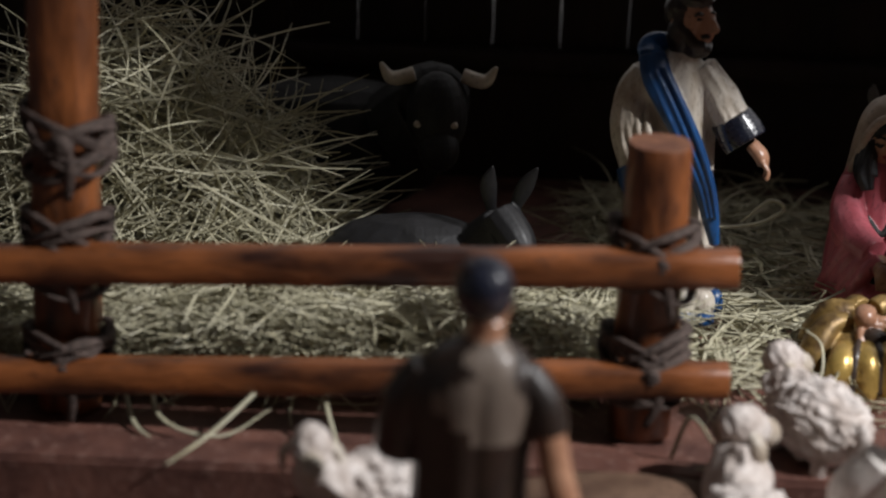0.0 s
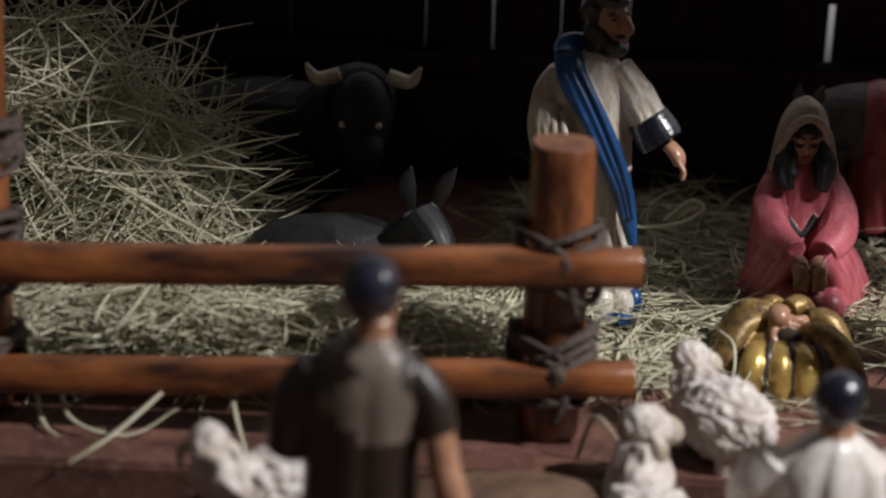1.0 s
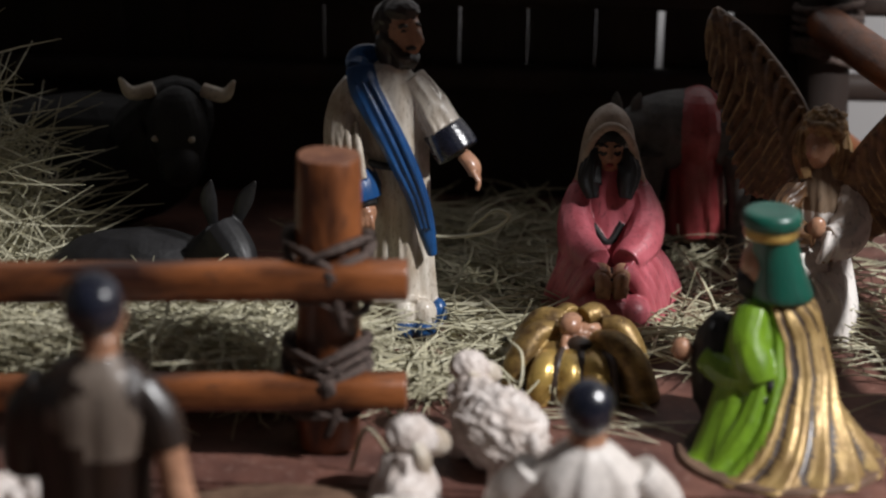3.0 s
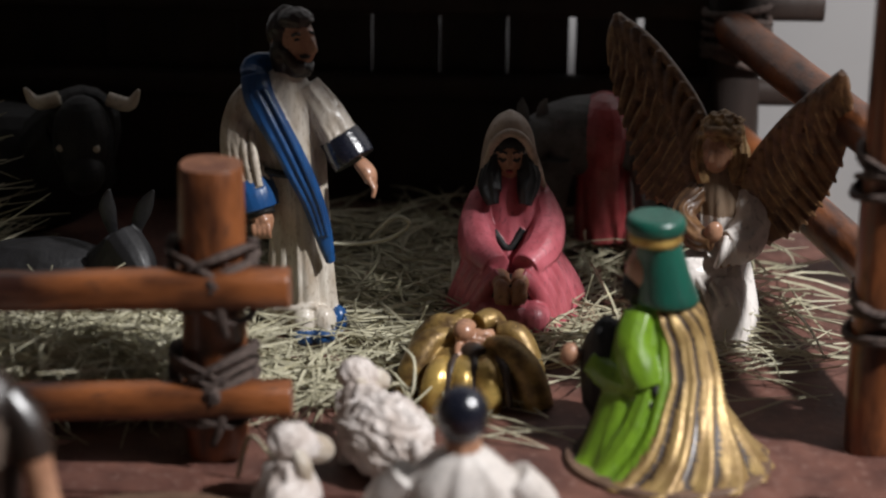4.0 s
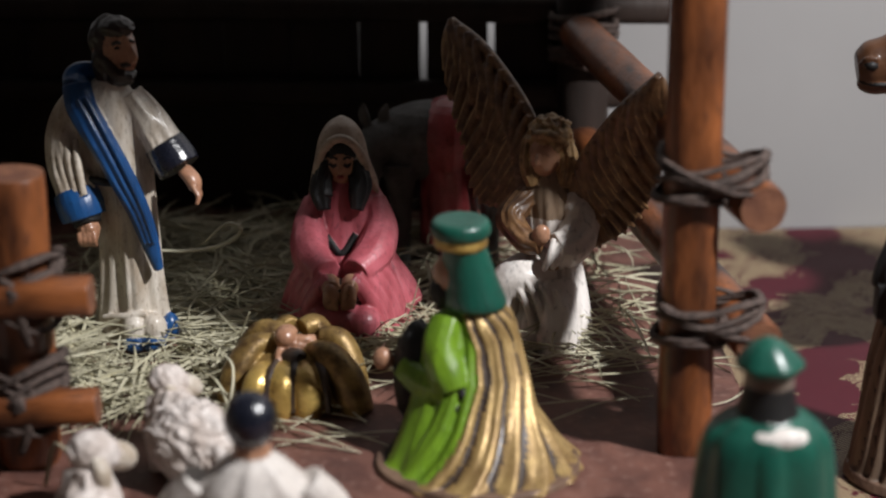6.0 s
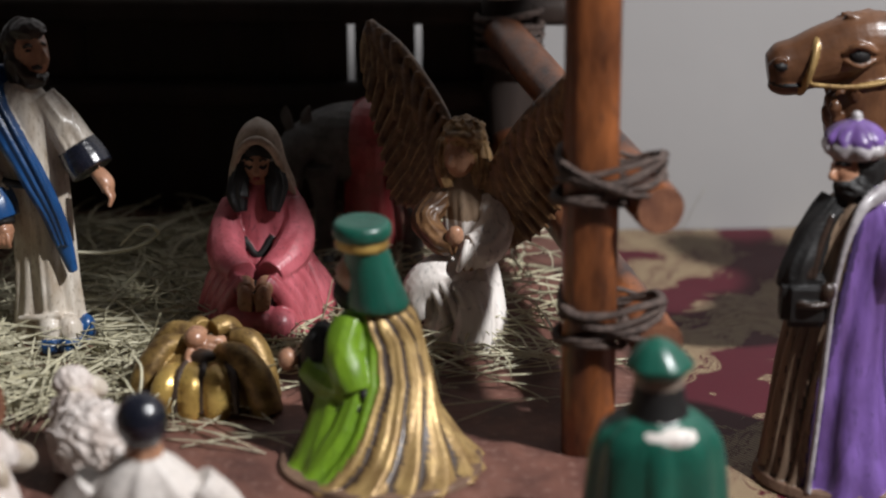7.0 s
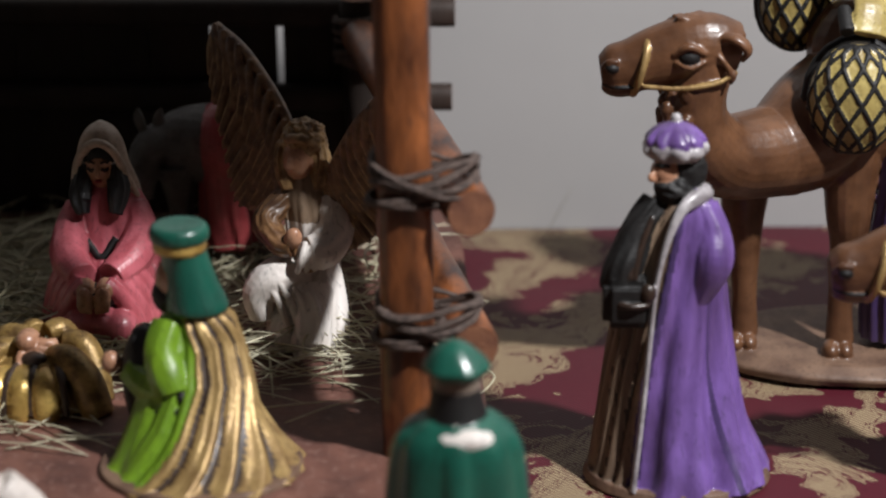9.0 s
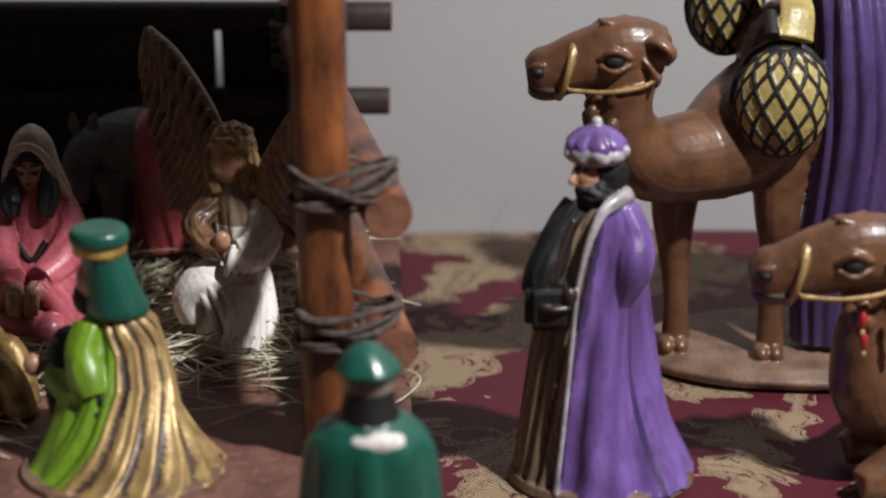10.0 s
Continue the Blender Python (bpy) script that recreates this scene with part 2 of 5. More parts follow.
def log(bm, a, b, r, mat=0, square=0.55, seed=0, rings=14, end_mat=None):
    """A rough-hewn log from a to b: between round and square, with wavy edges and cut ends."""
    a, b = Vector(a), Vector(b)
    d = (b - a).normalized()
    side = d.cross(Vector((0, 1, 0)) if abs(d.y) < 0.8 else Vector((0, 0, 1))).normalized()
    up = d.cross(side)
    out = []
    for i in range(rings + 1):
        u = i / rings
        c = a.lerp(b, u)
        ring = []
        for j in range(20):
            t = 2 * math.pi * j / 20 + 0.16
            q = (abs(math.cos(t)) ** 4 + abs(math.sin(t)) ** 4) ** -0.25
            k = r * (1 - square + square * q) * (1 + 0.05 * noise.noise((u * 6 + seed, math.cos(t) * 1.2, math.sin(t) * 1.2)))
            if i in (0, rings):
                k *= 0.93
            ring.append(c + side * (k * math.cos(t)) + up * (k * math.sin(t)))
        out.append(ring)
    out.insert(1, [p + d * r * 0.1 + (p - a) * 0.05 for p in out[0]])
    out.insert(-1, [p - d * r * 0.1 + (p - b) * 0.05 for p in out[-1]])
    skin_rings(bm, out, mat, caps=False)
    bm.verts.ensure_lookup_table()
    for ring in (out[0], out[-1]):
        f = bm.faces.new([bm.verts.new(p) for p in ring])
        f.material_index = mat if end_mat is None else end_mat


def lashing(bm, c, r, turns, tall, seed=0):
    """Cord wound round an upright post at c."""
    rnd = random.Random(seed)
    for k in range(turns):
        z = c[2] + tall * ((k + 0.5) / turns - 0.5)
        tip = rnd.uniform(-0.4, 0.4)
        pts = []
        for j in range(11):
            a = 2 * math.pi * j / 10 + seed
            pts.append((c[0] + (r + 0.0012) * 1.1 * math.cos(a), c[1] + (r + 0.0012) * 1.1 * math.sin(a), z + tip * r * math.cos(a + k) + rnd.uniform(-0.0008, 0.0008)))
        tube(bm, pts, [0.0021 * rnd.uniform(0.8, 1.3) for _ in pts], n=8, steps=3, caps=False)


TABLE = -0.035

# ---- the setting ----
bm = bmesh.new()
nx, ny = 260, 190
grid = [[bm.verts.new((-0.75 + 2.25 * i / nx, 0.30 + 1.043 * j / ny, TABLE + 0.0022 * noise.noise((i * 0.11, j * 0.10, 0)) + 0.0032 * noise.noise((i * 0.036 + 5, j * 0.05, 3)) - 0.003)) for j in range(ny + 1)] for i in range(nx + 1)]
for i in range(nx):
    for j in range(ny):
        bm.faces.new((grid[i][j], grid[i + 1][j], grid[i + 1][j + 1], grid[i][j + 1]))


def brocade():
    """Crimson ground with woven gold leaves: warped bands cut into leaf shapes, with fine diagonal threads."""
    m = bpy.data.materials.new("crimson_gold_brocade")
    m.use_nodes = True
    n, l = m.node_tree.nodes, m.node_tree.links
    b = n["Principled BSDF"]
    tc = n.new("ShaderNodeTexCoord")
    warp = n.new("ShaderNodeTexNoise")
    warp.inputs["Scale"].default_value, warp.inputs["Detail"].default_value = 9, 3
    l.new(tc.outputs["Object"], warp.inputs["Vector"])
    mix = n.new("ShaderNodeMix")
    mix.data_type, mix.blend_type = "RGBA", "LINEAR_LIGHT"
    mix.inputs["Factor"].default_value = 0.10
    l.new(tc.outputs["Object"], mix.inputs["A"])
    l.new(warp.outputs["Color"], mix.inputs["B"])
    mp = n.new("ShaderNodeMapping")
    mp.inputs["Scale"].default_value, mp.inputs["Rotation"].default_value = (0.8, 1.6, 1.0), (0, 0, 0.35)
    l.new(mix.outputs["Result"], mp.inputs[0])
    leaf = n.new("ShaderNodeTexWave")
    leaf.inputs["Scale"].default_value, leaf.inputs["Distortion"].default_value = 3.4, 7.0
    leaf.inputs["Detail"].default_value, leaf.inputs["Detail Scale"].default_value = 2.0, 1.6
    l.new(mp.outputs[0], leaf.inputs["Vector"])
    vein = n.new("ShaderNodeTexNoise")
    vein.inputs["Scale"].default_value, vein.inputs["Detail"].default_value, vein.inputs["Distortion"].default_value = 34, 3, 1.4
    l.new(mp.outputs[0], vein.inputs["Vector"])
    sumup = n.new("ShaderNodeMath")
    sumup.operation = "MULTIPLY_ADD"
    l.new(vein.outputs[0], sumup.inputs[0])
    sumup.inputs[1].default_value = 0.85
    half = n.new("ShaderNodeMath")
    half.operation = "MULTIPLY"
    half.inputs[1].default_value = 0.40
    l.new(leaf.outputs["Fac"], half.inputs[0])
    l.new(half.outputs[0], sumup.inputs[2])
    ramp = n.new("ShaderNodeValToRGB")
    e = ramp.color_ramp.elements
    e[0].position, e[1].position = 0.655, 0.664
    e[0].color, e[1].color = (0, 0, 0, 1), (1, 1, 1, 1)
    for pos, v in ((0.690, 1), (0.695, 0), (0.705, 0), (0.710, 1), (0.755, 1), (0.760, 0), (0.772, 0), (0.778, 1)):
        k = e.new(pos)
        k.color = (v, v, v, 1)
    l.new(sumup.outputs[0], ramp.inputs[0])
    threads = n.new("ShaderNodeTexWave")
    threads.inputs["Scale"].default_value, threads.inputs["Distortion"].default_value = 190, 0.4
    threads.bands_direction = "DIAGONAL"
    l.new(tc.outputs["Object"], threads.inputs["Vector"])
    gold = n.new("ShaderNodeMix")
    gold.data_type = "RGBA"
    gold.inputs["A"].default_value, gold.inputs["B"].default_value = (0.085, 0.022, 0.020, 1), (0.40, 0.33, 0.19, 1)
    l.new(threads.outputs["Fac"], gold.inputs["Factor"])
    red = n.new("ShaderNodeMix")
    red.data_type = "RGBA"
    red.inputs["A"].default_value, red.inputs["B"].default_value = (0.034, 0.0018, 0.006, 1), (0.105, 0.004, 0.015, 1)
    l.new(threads.outputs["Fac"], red.inputs["Factor"])
    both = n.new("ShaderNodeMix")
    both.data_type = "RGBA"
    l.new(ramp.outputs[0], both.inputs["Factor"])
    l.new(red.outputs["Result"], both.inputs["A"])
    l.new(gold.outputs["Result"], both.inputs["B"])
    l.new(both.outputs["Result"], b.inputs["Base Color"])
    b.inputs["Roughness"].default_value = 0.6
    bp = n.new("ShaderNodeBump")
    bp.inputs["Strength"].default_value, bp.inputs["Distance"].default_value = 0.5, 0.0006
    hh = n.new("ShaderNodeMath")
    hh.operation = "MULTIPLY_ADD"
    l.new(threads.outputs["Fac"], hh.inputs[0])
    hh.inputs[1].default_value = 0.4
    l.new(ramp.outputs[0], hh.inputs[2])
    l.new(hh.outputs[0], bp.inputs["Height"])
    l.new(bp.outputs[0], b.inputs["Normal"])
    return m


cloth = tagged(link("tablecloth", bm, brocade()), "crimson brocade tablecloth with woven gold leaf pattern", "tablecloth", kind="structure")
table = new("table")
tagged(table, "plain dark wooden table under the brocade cloth", "table")
bm = bmesh.new()
box(bm, (-0.76, 0.29, TABLE - 0.045), (1.51, 1.342, TABLE - 0.012), 0.003)
part("tabletop", bm, DARK_WOOD, table, smooth=False)
for x, y in ((-0.68, 0.37), (1.43, 0.37), (-0.68, 1.27), (1.43, 1.27)):
    bm = bmesh.new()
    box(bm, (x - 0.03, y - 0.03, -0.8), (x + 0.03, y + 0.03, TABLE - 0.045), 0.003)
    part("leg", bm, DARK_WOOD, table, smooth=False)
bm = bmesh.new()
box(bm, (-2.2, 1.345, -0.8), (2.6, 1.445, 1.9))
tagged(link("wall_north", bm, PLASTER, smooth=False), "plain light grey painted wall behind the table", "wall", kind="structure")
for nm, lo, hi in (("wall_south", (-2.2, -2.6, -0.8), (2.6, -2.5, 1.9)), ("wall_west", (-2.3, -2.6, -0.8), (-2.2, 1.445, 1.9)), ("wall_east", (2.6, -2.6, -0.8), (2.7, 1.445, 1.9)), ("ceiling", (-2.3, -2.6, 1.9), (2.7, 1.445, 2.0)), ("floor", (-2.3, -2.6, -0.9), (2.7, 1.445, -0.8))):
    bm = bmesh.new()
    box(bm, lo, hi)
    tagged(link(nm, bm, PLASTER, smooth=False), "plain grey room surface", nm.split("_")[0], kind="structure")
# ---- the stable ----
bm = bmesh.new()
box(bm, (-0.36, 0.845, TABLE + 0.002), (0.484, 1.30, 0.0), 0.002)
for v in bm.verts:
    if v.co.x > 0.4:
        v.co.x -= 0.06 * (v.co.y - 0.845)
tagged(link("stable_floor_board", bm, BOARD, smooth=False), "reddish brown painted wooden base board of the stable", "base board", kind="structure")


def timber(name, a, b, r, mat, label, seed, square=0.55):
    bm = bmesh.new()
    a, b = Vector(a), Vector(b)
    log(bm, (0, 0, 0), b - a, r, 0, square, seed, end_mat=1)
    ob = link(name, bm, [mat, WOOD_END])
    ob.location = a
    return tagged(ob, label, "timber")


def cord(name, c, r, turns, tall, seed, label="brown cord lashing wound round a post and rail"):
    bm = bmesh.new()
    lashing(bm, (0, 0, 0), r, turns, tall, seed)
    ob = link(name, bm, CORD)
    ob.location = c
    return tagged(ob, label, "lashing", "cord lashings of the stable")


timber("corner_post", (-0.153, 0.895, 0.0), (-0.147, 0.895, 0.420), 0.0150, WOOD, "tall red-stained wooden corner post of the stable", 1, 0.95)
timber("corner_post", (0.4385, 0.912, 0.0), (0.4345, 0.912, 0.420), 0.0132, WOOD, "tall red-stained wooden corner post with lashed side rails", 2, 0.75)
# Back posts are coloured dark to stand for the stable's inner shade.
timber("back_post", (0.405, 1.25, 0.0), (0.40, 1.25, 0.15), 0.016, DARK_WOOD, "round wooden back post of the stable, darkened as shade", 3, 0.2)
timber("back_post", (-0.27, 1.25, 0.0), (-0.27, 1.25, 0.15), 0.016, DARK_WOOD, "round wooden back post of the stable, darkened as shade", 13, 0.2)
timber("fence_post", (0.1215, 0.892, 0.0), (0.1225, 0.892, 0.145), 0.0152, WOOD, "short thick red-stained fence post with lashed rails", 4, 0.3)
timber("fence_rail", (-0.24, 0.873, 0.0780), (0.160, 0.873, 0.0925), 0.0090, WOOD_X, "red-stained wooden upper fence rail lashed to posts", 5, 0.95)
timber("fence_rail", (-0.24, 0.873, 0.0220), (0.160, 0.873, 0.0370), 0.0083, WOOD_X, "red-stained wooden lower fence rail lashed to posts", 6, 0.95)
timber("side_rail", (0.395, 1.25, 0.128), (0.469, 0.896, 0.1285), 0.0120, WOOD_Y, "round wooden side rail of the stable with sawn end", 7, 0.1)
timber("side_rail", (0.40, 1.25, 0.055), (0.471, 0.896, 0.0605), 0.0120, WOOD_Y, "round wooden side rail of the stable with sawn end", 8, 0.1)
# Beams are darkened for the shade; their ends keep the lit brown.
timber("back_beam", (-0.30, 1.262, 0.137), (0.457, 1.262, 0.137), 0.0090, DARK_WOOD, "horizontal wooden back beam of the stable, darkened as shade", 9, 0.8)
timber("back_beam", (-0.30, 1.262, 0.081), (0.455, 1.262, 0.081), 0.0085, DARK_WOOD, "horizontal wooden back beam of the stable, darkened as shade", 10, 0.8)
# Added out of view; its shadow falls on the standing man's chest.
timber("front_shade_beam", (0.30, 0.90, 0.407), (0.60, 0.90, 0.407), 0.013, WOOD_X, "unseen horizontal wooden beam under the roof's front, kept for its shadow", 11, 0.7)
def strap(name, c, post_r, rail_r, seed, side=False):
    """Flat leather strips wound crosswise over a post and the rail before it, with a loose end."""
    rnd = random.Random(seed)
    bm = bmesh.new()
    depth = post_r + rail_r * 2
    for k in range(8):
        lean = (0.55 if k % 2 else -0.55) + rnd.uniform(-0.2, 0.2)
        lift = rnd.uniform(-0.008, 0.009)
        pts = []
        for j in range(13):
            a = 2 * math.pi * j / 12
            ca, sa = math.cos(a), math.sin(a)
            pts.append((ca * (post_r + 0.002) * 1.06, sa * (depth * 0.62 if sa < 0 else post_r + 0.002) * 1.08, lift + lean * ca * post_r + (rail_r * 0.9 * (1 if k % 3 else -1)) * max(0, -sa) + rnd.uniform(-0.0006, 0.0006)))
        tube(bm, pts, [0.0030 * rnd.uniform(0.7, 1.3) for _ in pts], n=8, steps=3, flat=0.5, caps=False, rough=0.3)
    tube(bm, [(0.004, -depth * 0.68, 0.004), (0.006, -depth * 0.72, -0.010), (0.004 + rnd.uniform(-0.004, 0.006), -depth * 0.66, -0.024)], [0.0028, 0.0024, 0.0016], n=8, flat=0.5, rough=0.3)
    ball(bm, (0.002, -depth * 0.69, 0.002), (0.0055, 0.004, 0.005), lumps=0.4)
    ob = link(name, bm, CORD)
    ob.location = c
    return tagged(ob, "grey-brown leather strap lashing a wooden post to a rail", "lashing", "cord lashings of the stable")


def double_lashing(name, c, wide, seed):
    """Cord turns that hold a post and the rail beside it."""
    rnd = random.Random(seed)
    bm = bmesh.new()
    for k in range(4):
        pts = []
        z0, lean = 0.0032 * (k - 1.5) + rnd.uniform(-0.001, 0.001), rnd.uniform(-0.10, 0.16)
        for j in range(17):
            a = 2 * math.pi * j / 16
            x = wide * math.cos(a) * (1.0 if math.cos(a) < 0 else 1.0)
            y = 0.0185 * math.copysign(abs(math.sin(a)) ** 0.7, math.sin(a))
            pts.append((x + 0.010, y, z0 + lean * x + 0.004 * math.sin(a * 2 + k) + rnd.uniform(-0.0006, 0.0006)))
        tube(bm, pts, [0.0023 * rnd.uniform(0.7, 1.25) for _ in pts], n=8, steps=3, flat=0.6, rough=0.35)
    for k in range(3):
        pts = [(0.0168 * math.cos(a), 0.0175 * math.sin(a), -0.010 - 0.003 * k + 0.004 * math.cos(a + k) + rnd.uniform(-0.0005, 0.0005)) for a in [2 * math.pi * j / 12 for j in range(13)]]
        tube(bm, pts, [0.0018 * rnd.uniform(0.8, 1.2) for _ in pts], n=8, steps=3, caps=False, rough=0.25)
    ob = link(name, bm, CORD)
    ob.location = c
    return tagged(ob, "brown cord turns binding a corner post and side rail", "lashing", "cord lashings of the stable")


double_lashing("cord_lashing", (0.4365, 0.912, 0.1445), 0.0245, 3)
double_lashing("cord_lashing", (0.4385, 0.912, 0.0735), 0.0245, 4)
for k, c in enumerate([(0.1225, 0.892, 0.092), (0.1215, 0.892, 0.037), (-0.151, 0.893, 0.082), (-0.152, 0.893, 0.026), (-0.149, 0.893, 0.137)]):
    strap("strap_lashing", c, 0.0165, 0.0095, 13 + k)
cord("cord_lashing", (0.402, 1.25, 0.122), 0.0175, 8, 0.035, 31)
# back wall: upright boards; gaps narrowed where they should look dim, two left wide
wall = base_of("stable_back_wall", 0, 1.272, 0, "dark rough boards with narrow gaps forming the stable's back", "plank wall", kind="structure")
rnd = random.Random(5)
# Board tops, out of view, are cut low so lamplight reaches the wall.
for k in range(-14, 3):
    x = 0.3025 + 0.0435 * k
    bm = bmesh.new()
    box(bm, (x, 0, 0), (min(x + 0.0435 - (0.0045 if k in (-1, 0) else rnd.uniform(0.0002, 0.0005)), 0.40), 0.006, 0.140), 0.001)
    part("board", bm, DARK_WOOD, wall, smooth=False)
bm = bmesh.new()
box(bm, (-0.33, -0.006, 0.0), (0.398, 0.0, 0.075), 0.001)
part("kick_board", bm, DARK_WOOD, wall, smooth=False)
# roof: an unseen narrow plank cover, set back on one half, shaped to cast shade
roof = base_of("stable_shade_roof", 0, 0, 0.420, "unseen dark wooden plank roof shaped to shade the stable", "roof", kind="structure")
for k in range(5):
    bm = bmesh.new()
    y = 0.838 + k * 0.0385
    box(bm, ((0.30, 0.22)[k] if k < 2 else -0.36, y + (0.012 if k == 0 else 0), 0.02 + 0.004 * (k % 2)), (0.65, y + 0.038, 0.032 + 0.004 * (k % 2)), 0.001)
    part("plank", bm, DARK_WOOD, roof, smooth=False)
for x in (-0.15, 0.33, 0.43):
    bm = bmesh.new()
    log(bm, (x, 0.85 if x > 0 else 0.89, 0.010), (x, 1.03, 0.010), 0.009, square=0.8)
    part("rafter", bm, DARK_WOOD, roof)
bm = bmesh.new()
box(bm, (-0.35, 0.85, 0.0), (-0.335, 1.268, 0.40))
tagged(link("stable_side_wall", bm, DARK_WOOD, smooth=False), "dark wooden side wall of the stable", "plank wall", kind="structure")
bm = bmesh.new()
box(bm, (-0.40, 0.815, TABLE), (-0.032, 0.842, 0.011), 0.002)
tagged(link("front_plank", bm, BOARD, smooth=False), "reddish brown wooden plank along the stable's front", "plank")


# ---- figures: each one plain mesh ----
def fuse(bm, mats, name, voxel, soften=3):
    """Melt overlapping lumps into one moulded skin; the paint comes from the nearest lump."""
    bmesh.ops.recalc_face_normals(bm, faces=bm.faces)
    raw = bpy.data.meshes.new(name)
    bm.to_mesh(raw)
    bm.faces.ensure_lookup_table()
    paint = [f.material_index for f in bm.faces]
    tree = BVHTree.FromBMesh(bm)
    bm.free()
    tmp = new(name, raw)
    melt = tmp.modifiers.new("melt", "REMESH")
    melt.mode, melt.voxel_size, melt.use_smooth_shade = "VOXEL", voxel, True
    if soften:
        soft = tmp.modifiers.new("soften", "SMOOTH")
        soft.factor, soft.iterations = 0.5, soften
    me = bpy.data.meshes.new_from_object(tmp.evaluated_get(bpy.context.evaluated_depsgraph_get()))
    bpy.data.objects.remove(tmp)
    bpy.data.meshes.remove(raw)
    me.name = name
    me.materials.clear()
    for m in mats:
        me.materials.append(m)
    cs = np.empty(len(me.polygons) * 3)
    me.polygons.foreach_get("center", cs)
    me.polygons.foreach_set("material_index", [paint[tree.find_nearest(Vector(c))[2]] for c in cs.reshape(-1, 3)])
    me.polygons.foreach_set("use_smooth", [True] * len(me.polygons))
    return me


def figure(name, bm, mats, x, y, z, rz, label, category="figurine", group="nativity figurines", voxel=0.0007, soften=3):
    ob = new(name, fuse(bm, mats, name, voxel, soften))
    ob.matrix_world = pose(x, y, z, 0, 0, rz)
    return tagged(ob, label, category, group)


def mm(rows):
    return [tuple(v * 0.001 for v in r) for r in rows]


def limb(bm, pts, radii, mat=0, n=22, **k):
    """tube() in millimetres."""
    tube(bm, mm(pts), [r * 0.001 for r in radii], mat, n=n, **k)


def lump(bm, c, r, mat=0, **k):
    """ball() in millimetres."""
    ball(bm, *mm([c, r]), mat, **k)


def drape(bm, rows, mat=0, **k):
    """loft() in millimetres."""
    loft(bm, mm(rows), mat, **k)


def band(bm, pts, widths, thick, mat=0):
    """ribbon() in millimetres."""
    ribbon(bm, mm(pts), [w * 0.001 for w in widths], thick * 0.001, mat)


# standing bearded man in cream robe and blue sash
bm = bmesh.new()
drape(bm, [(2, 0, 3, 20.5, 18), (2, 0, 10, 20, 17.5), (2, 0, 31, 18, 16.5), (1.5, 0, 60, 16.5, 15), (0, 0, 90, 16.5, 14.5), (-4, 0, 110, 20, 15), (-8, 0, 127, 22.5, 15), (-9, 0, 137, 20, 13), (-6, 0, 144, 12, 10), (0, 0, 150, 7, 7)],
      0, n=96, folds=[(6, 0.11, 0.02, 0.6, 0, 1), (13, 0.05, 0.02, 2.0, 0, 1)])
limb(bm, [(-22, -1, 136), (-28.5, -3, 121), (-27.5, -7, 102), (-22, -12, 87)], [8, 9.5, 10.5, 11], 0, rough=0.2)
for k in range(3):
    limb(bm, [(-31 + 5 * k, -9 - 2 * k, 124 - 3 * k), (-30 + 5 * k, -14 - 2 * k, 108), (-25 + 4 * k, -20 - k, 90)], [1.5, 2.2, 2.0], 0)
limb(bm, [(-23.5, -11, 88), (-21, -14, 81), (-19, -15.5, 75)], [12.2, 12.6, 11.8], 3)
limb(bm, [(-18, -16, 76), (-16.5, -18, 72)], [8.5, 7.5], 6)
lump(bm, (-16, -19, 68.5), (6, 5.5, 7.5), 2, lumps=0.25)
for k in range(4):
    limb(bm, [(-20.5 + 2.6 * k, -22.5, 69), (-20 + 2.6 * k, -24, 65), (-18.5 + 2.2 * k, -22, 61.5)], [1.6, 1.6, 1.3], 2, n=10)
limb(bm, [(6, 0, 139), (15, -2, 127), (25, -5, 112)], [8.5, 9.5, 10.5], 0, rough=0.2)
for k in range(2):
    limb(bm, [(10 + 4 * k, -9, 131 - 2 * k), (19 + 4 * k, -13, 116 - k), (24 + 3 * k, -15, 107)], [1.3, 2.0, 1.6], 0)
limb(bm, [(24, -5, 113.5), (29, -7, 106), (32.5, -9, 101)], [11.2, 12.4, 12.0], 4)
limb(bm, [(35, -11, 101), (40, -14, 96), (41.5, -16, 91)], [4.6, 5.0, 3.6], 2, flat=0.75)
for k in range(4):
    limb(bm, [(40.5, -12.5 - 2.1 * k, 93.5), (43.5, -14 - 2.3 * k, 89), (42.5, -15.5 - 2.3 * k, 85)], [1.5, 1.4, 1.2], 2, n=10)
band(bm, [(-20, -9, 147), (-17, -14.5, 136), (-10, -18, 124), (-2, -19.5, 110), (5, -19.5, 95), (11, -18.5, 80), (15.5, -17, 64), (19.5, -15, 46)], [7.5, 8, 7.8, 7.4, 7.0, 6.2, 5.2, 2.8], 3.2, 3)
for k in (-1, 0, 1):
    band(bm, [(-18 + 4 * k, -16, 140 + 2 * k), (-9 + 4 * k, -20.5, 124 + 2 * k), (-1.5 + 4 * k, -22, 109 + 1.5 * k), (5.5 + 3.6 * k, -22.5, 94 + k), (11.5 + 3 * k, -21.5, 79), (16 + 2.4 * k, -19.5, 62)], [1.2, 1.5, 1.5, 1.4, 1.2, 0.8], 1.8, 3)
band(bm, [(-20, -9, 146), (-19, -2, 149), (-9, 6, 148)], [7.5, 8, 7], 4, 3)
limb(bm, [(-15, -13, 96), (-8, -16.5, 95.5), (1, -18, 95)], [2.0, 2.2, 2.0], 6, n=12)
limb(bm, [(-12, -15.5, 18), (0, -18.5, 20), (12, -17.5, 21)], [1.6, 2.0, 1.6], 0, n=12)
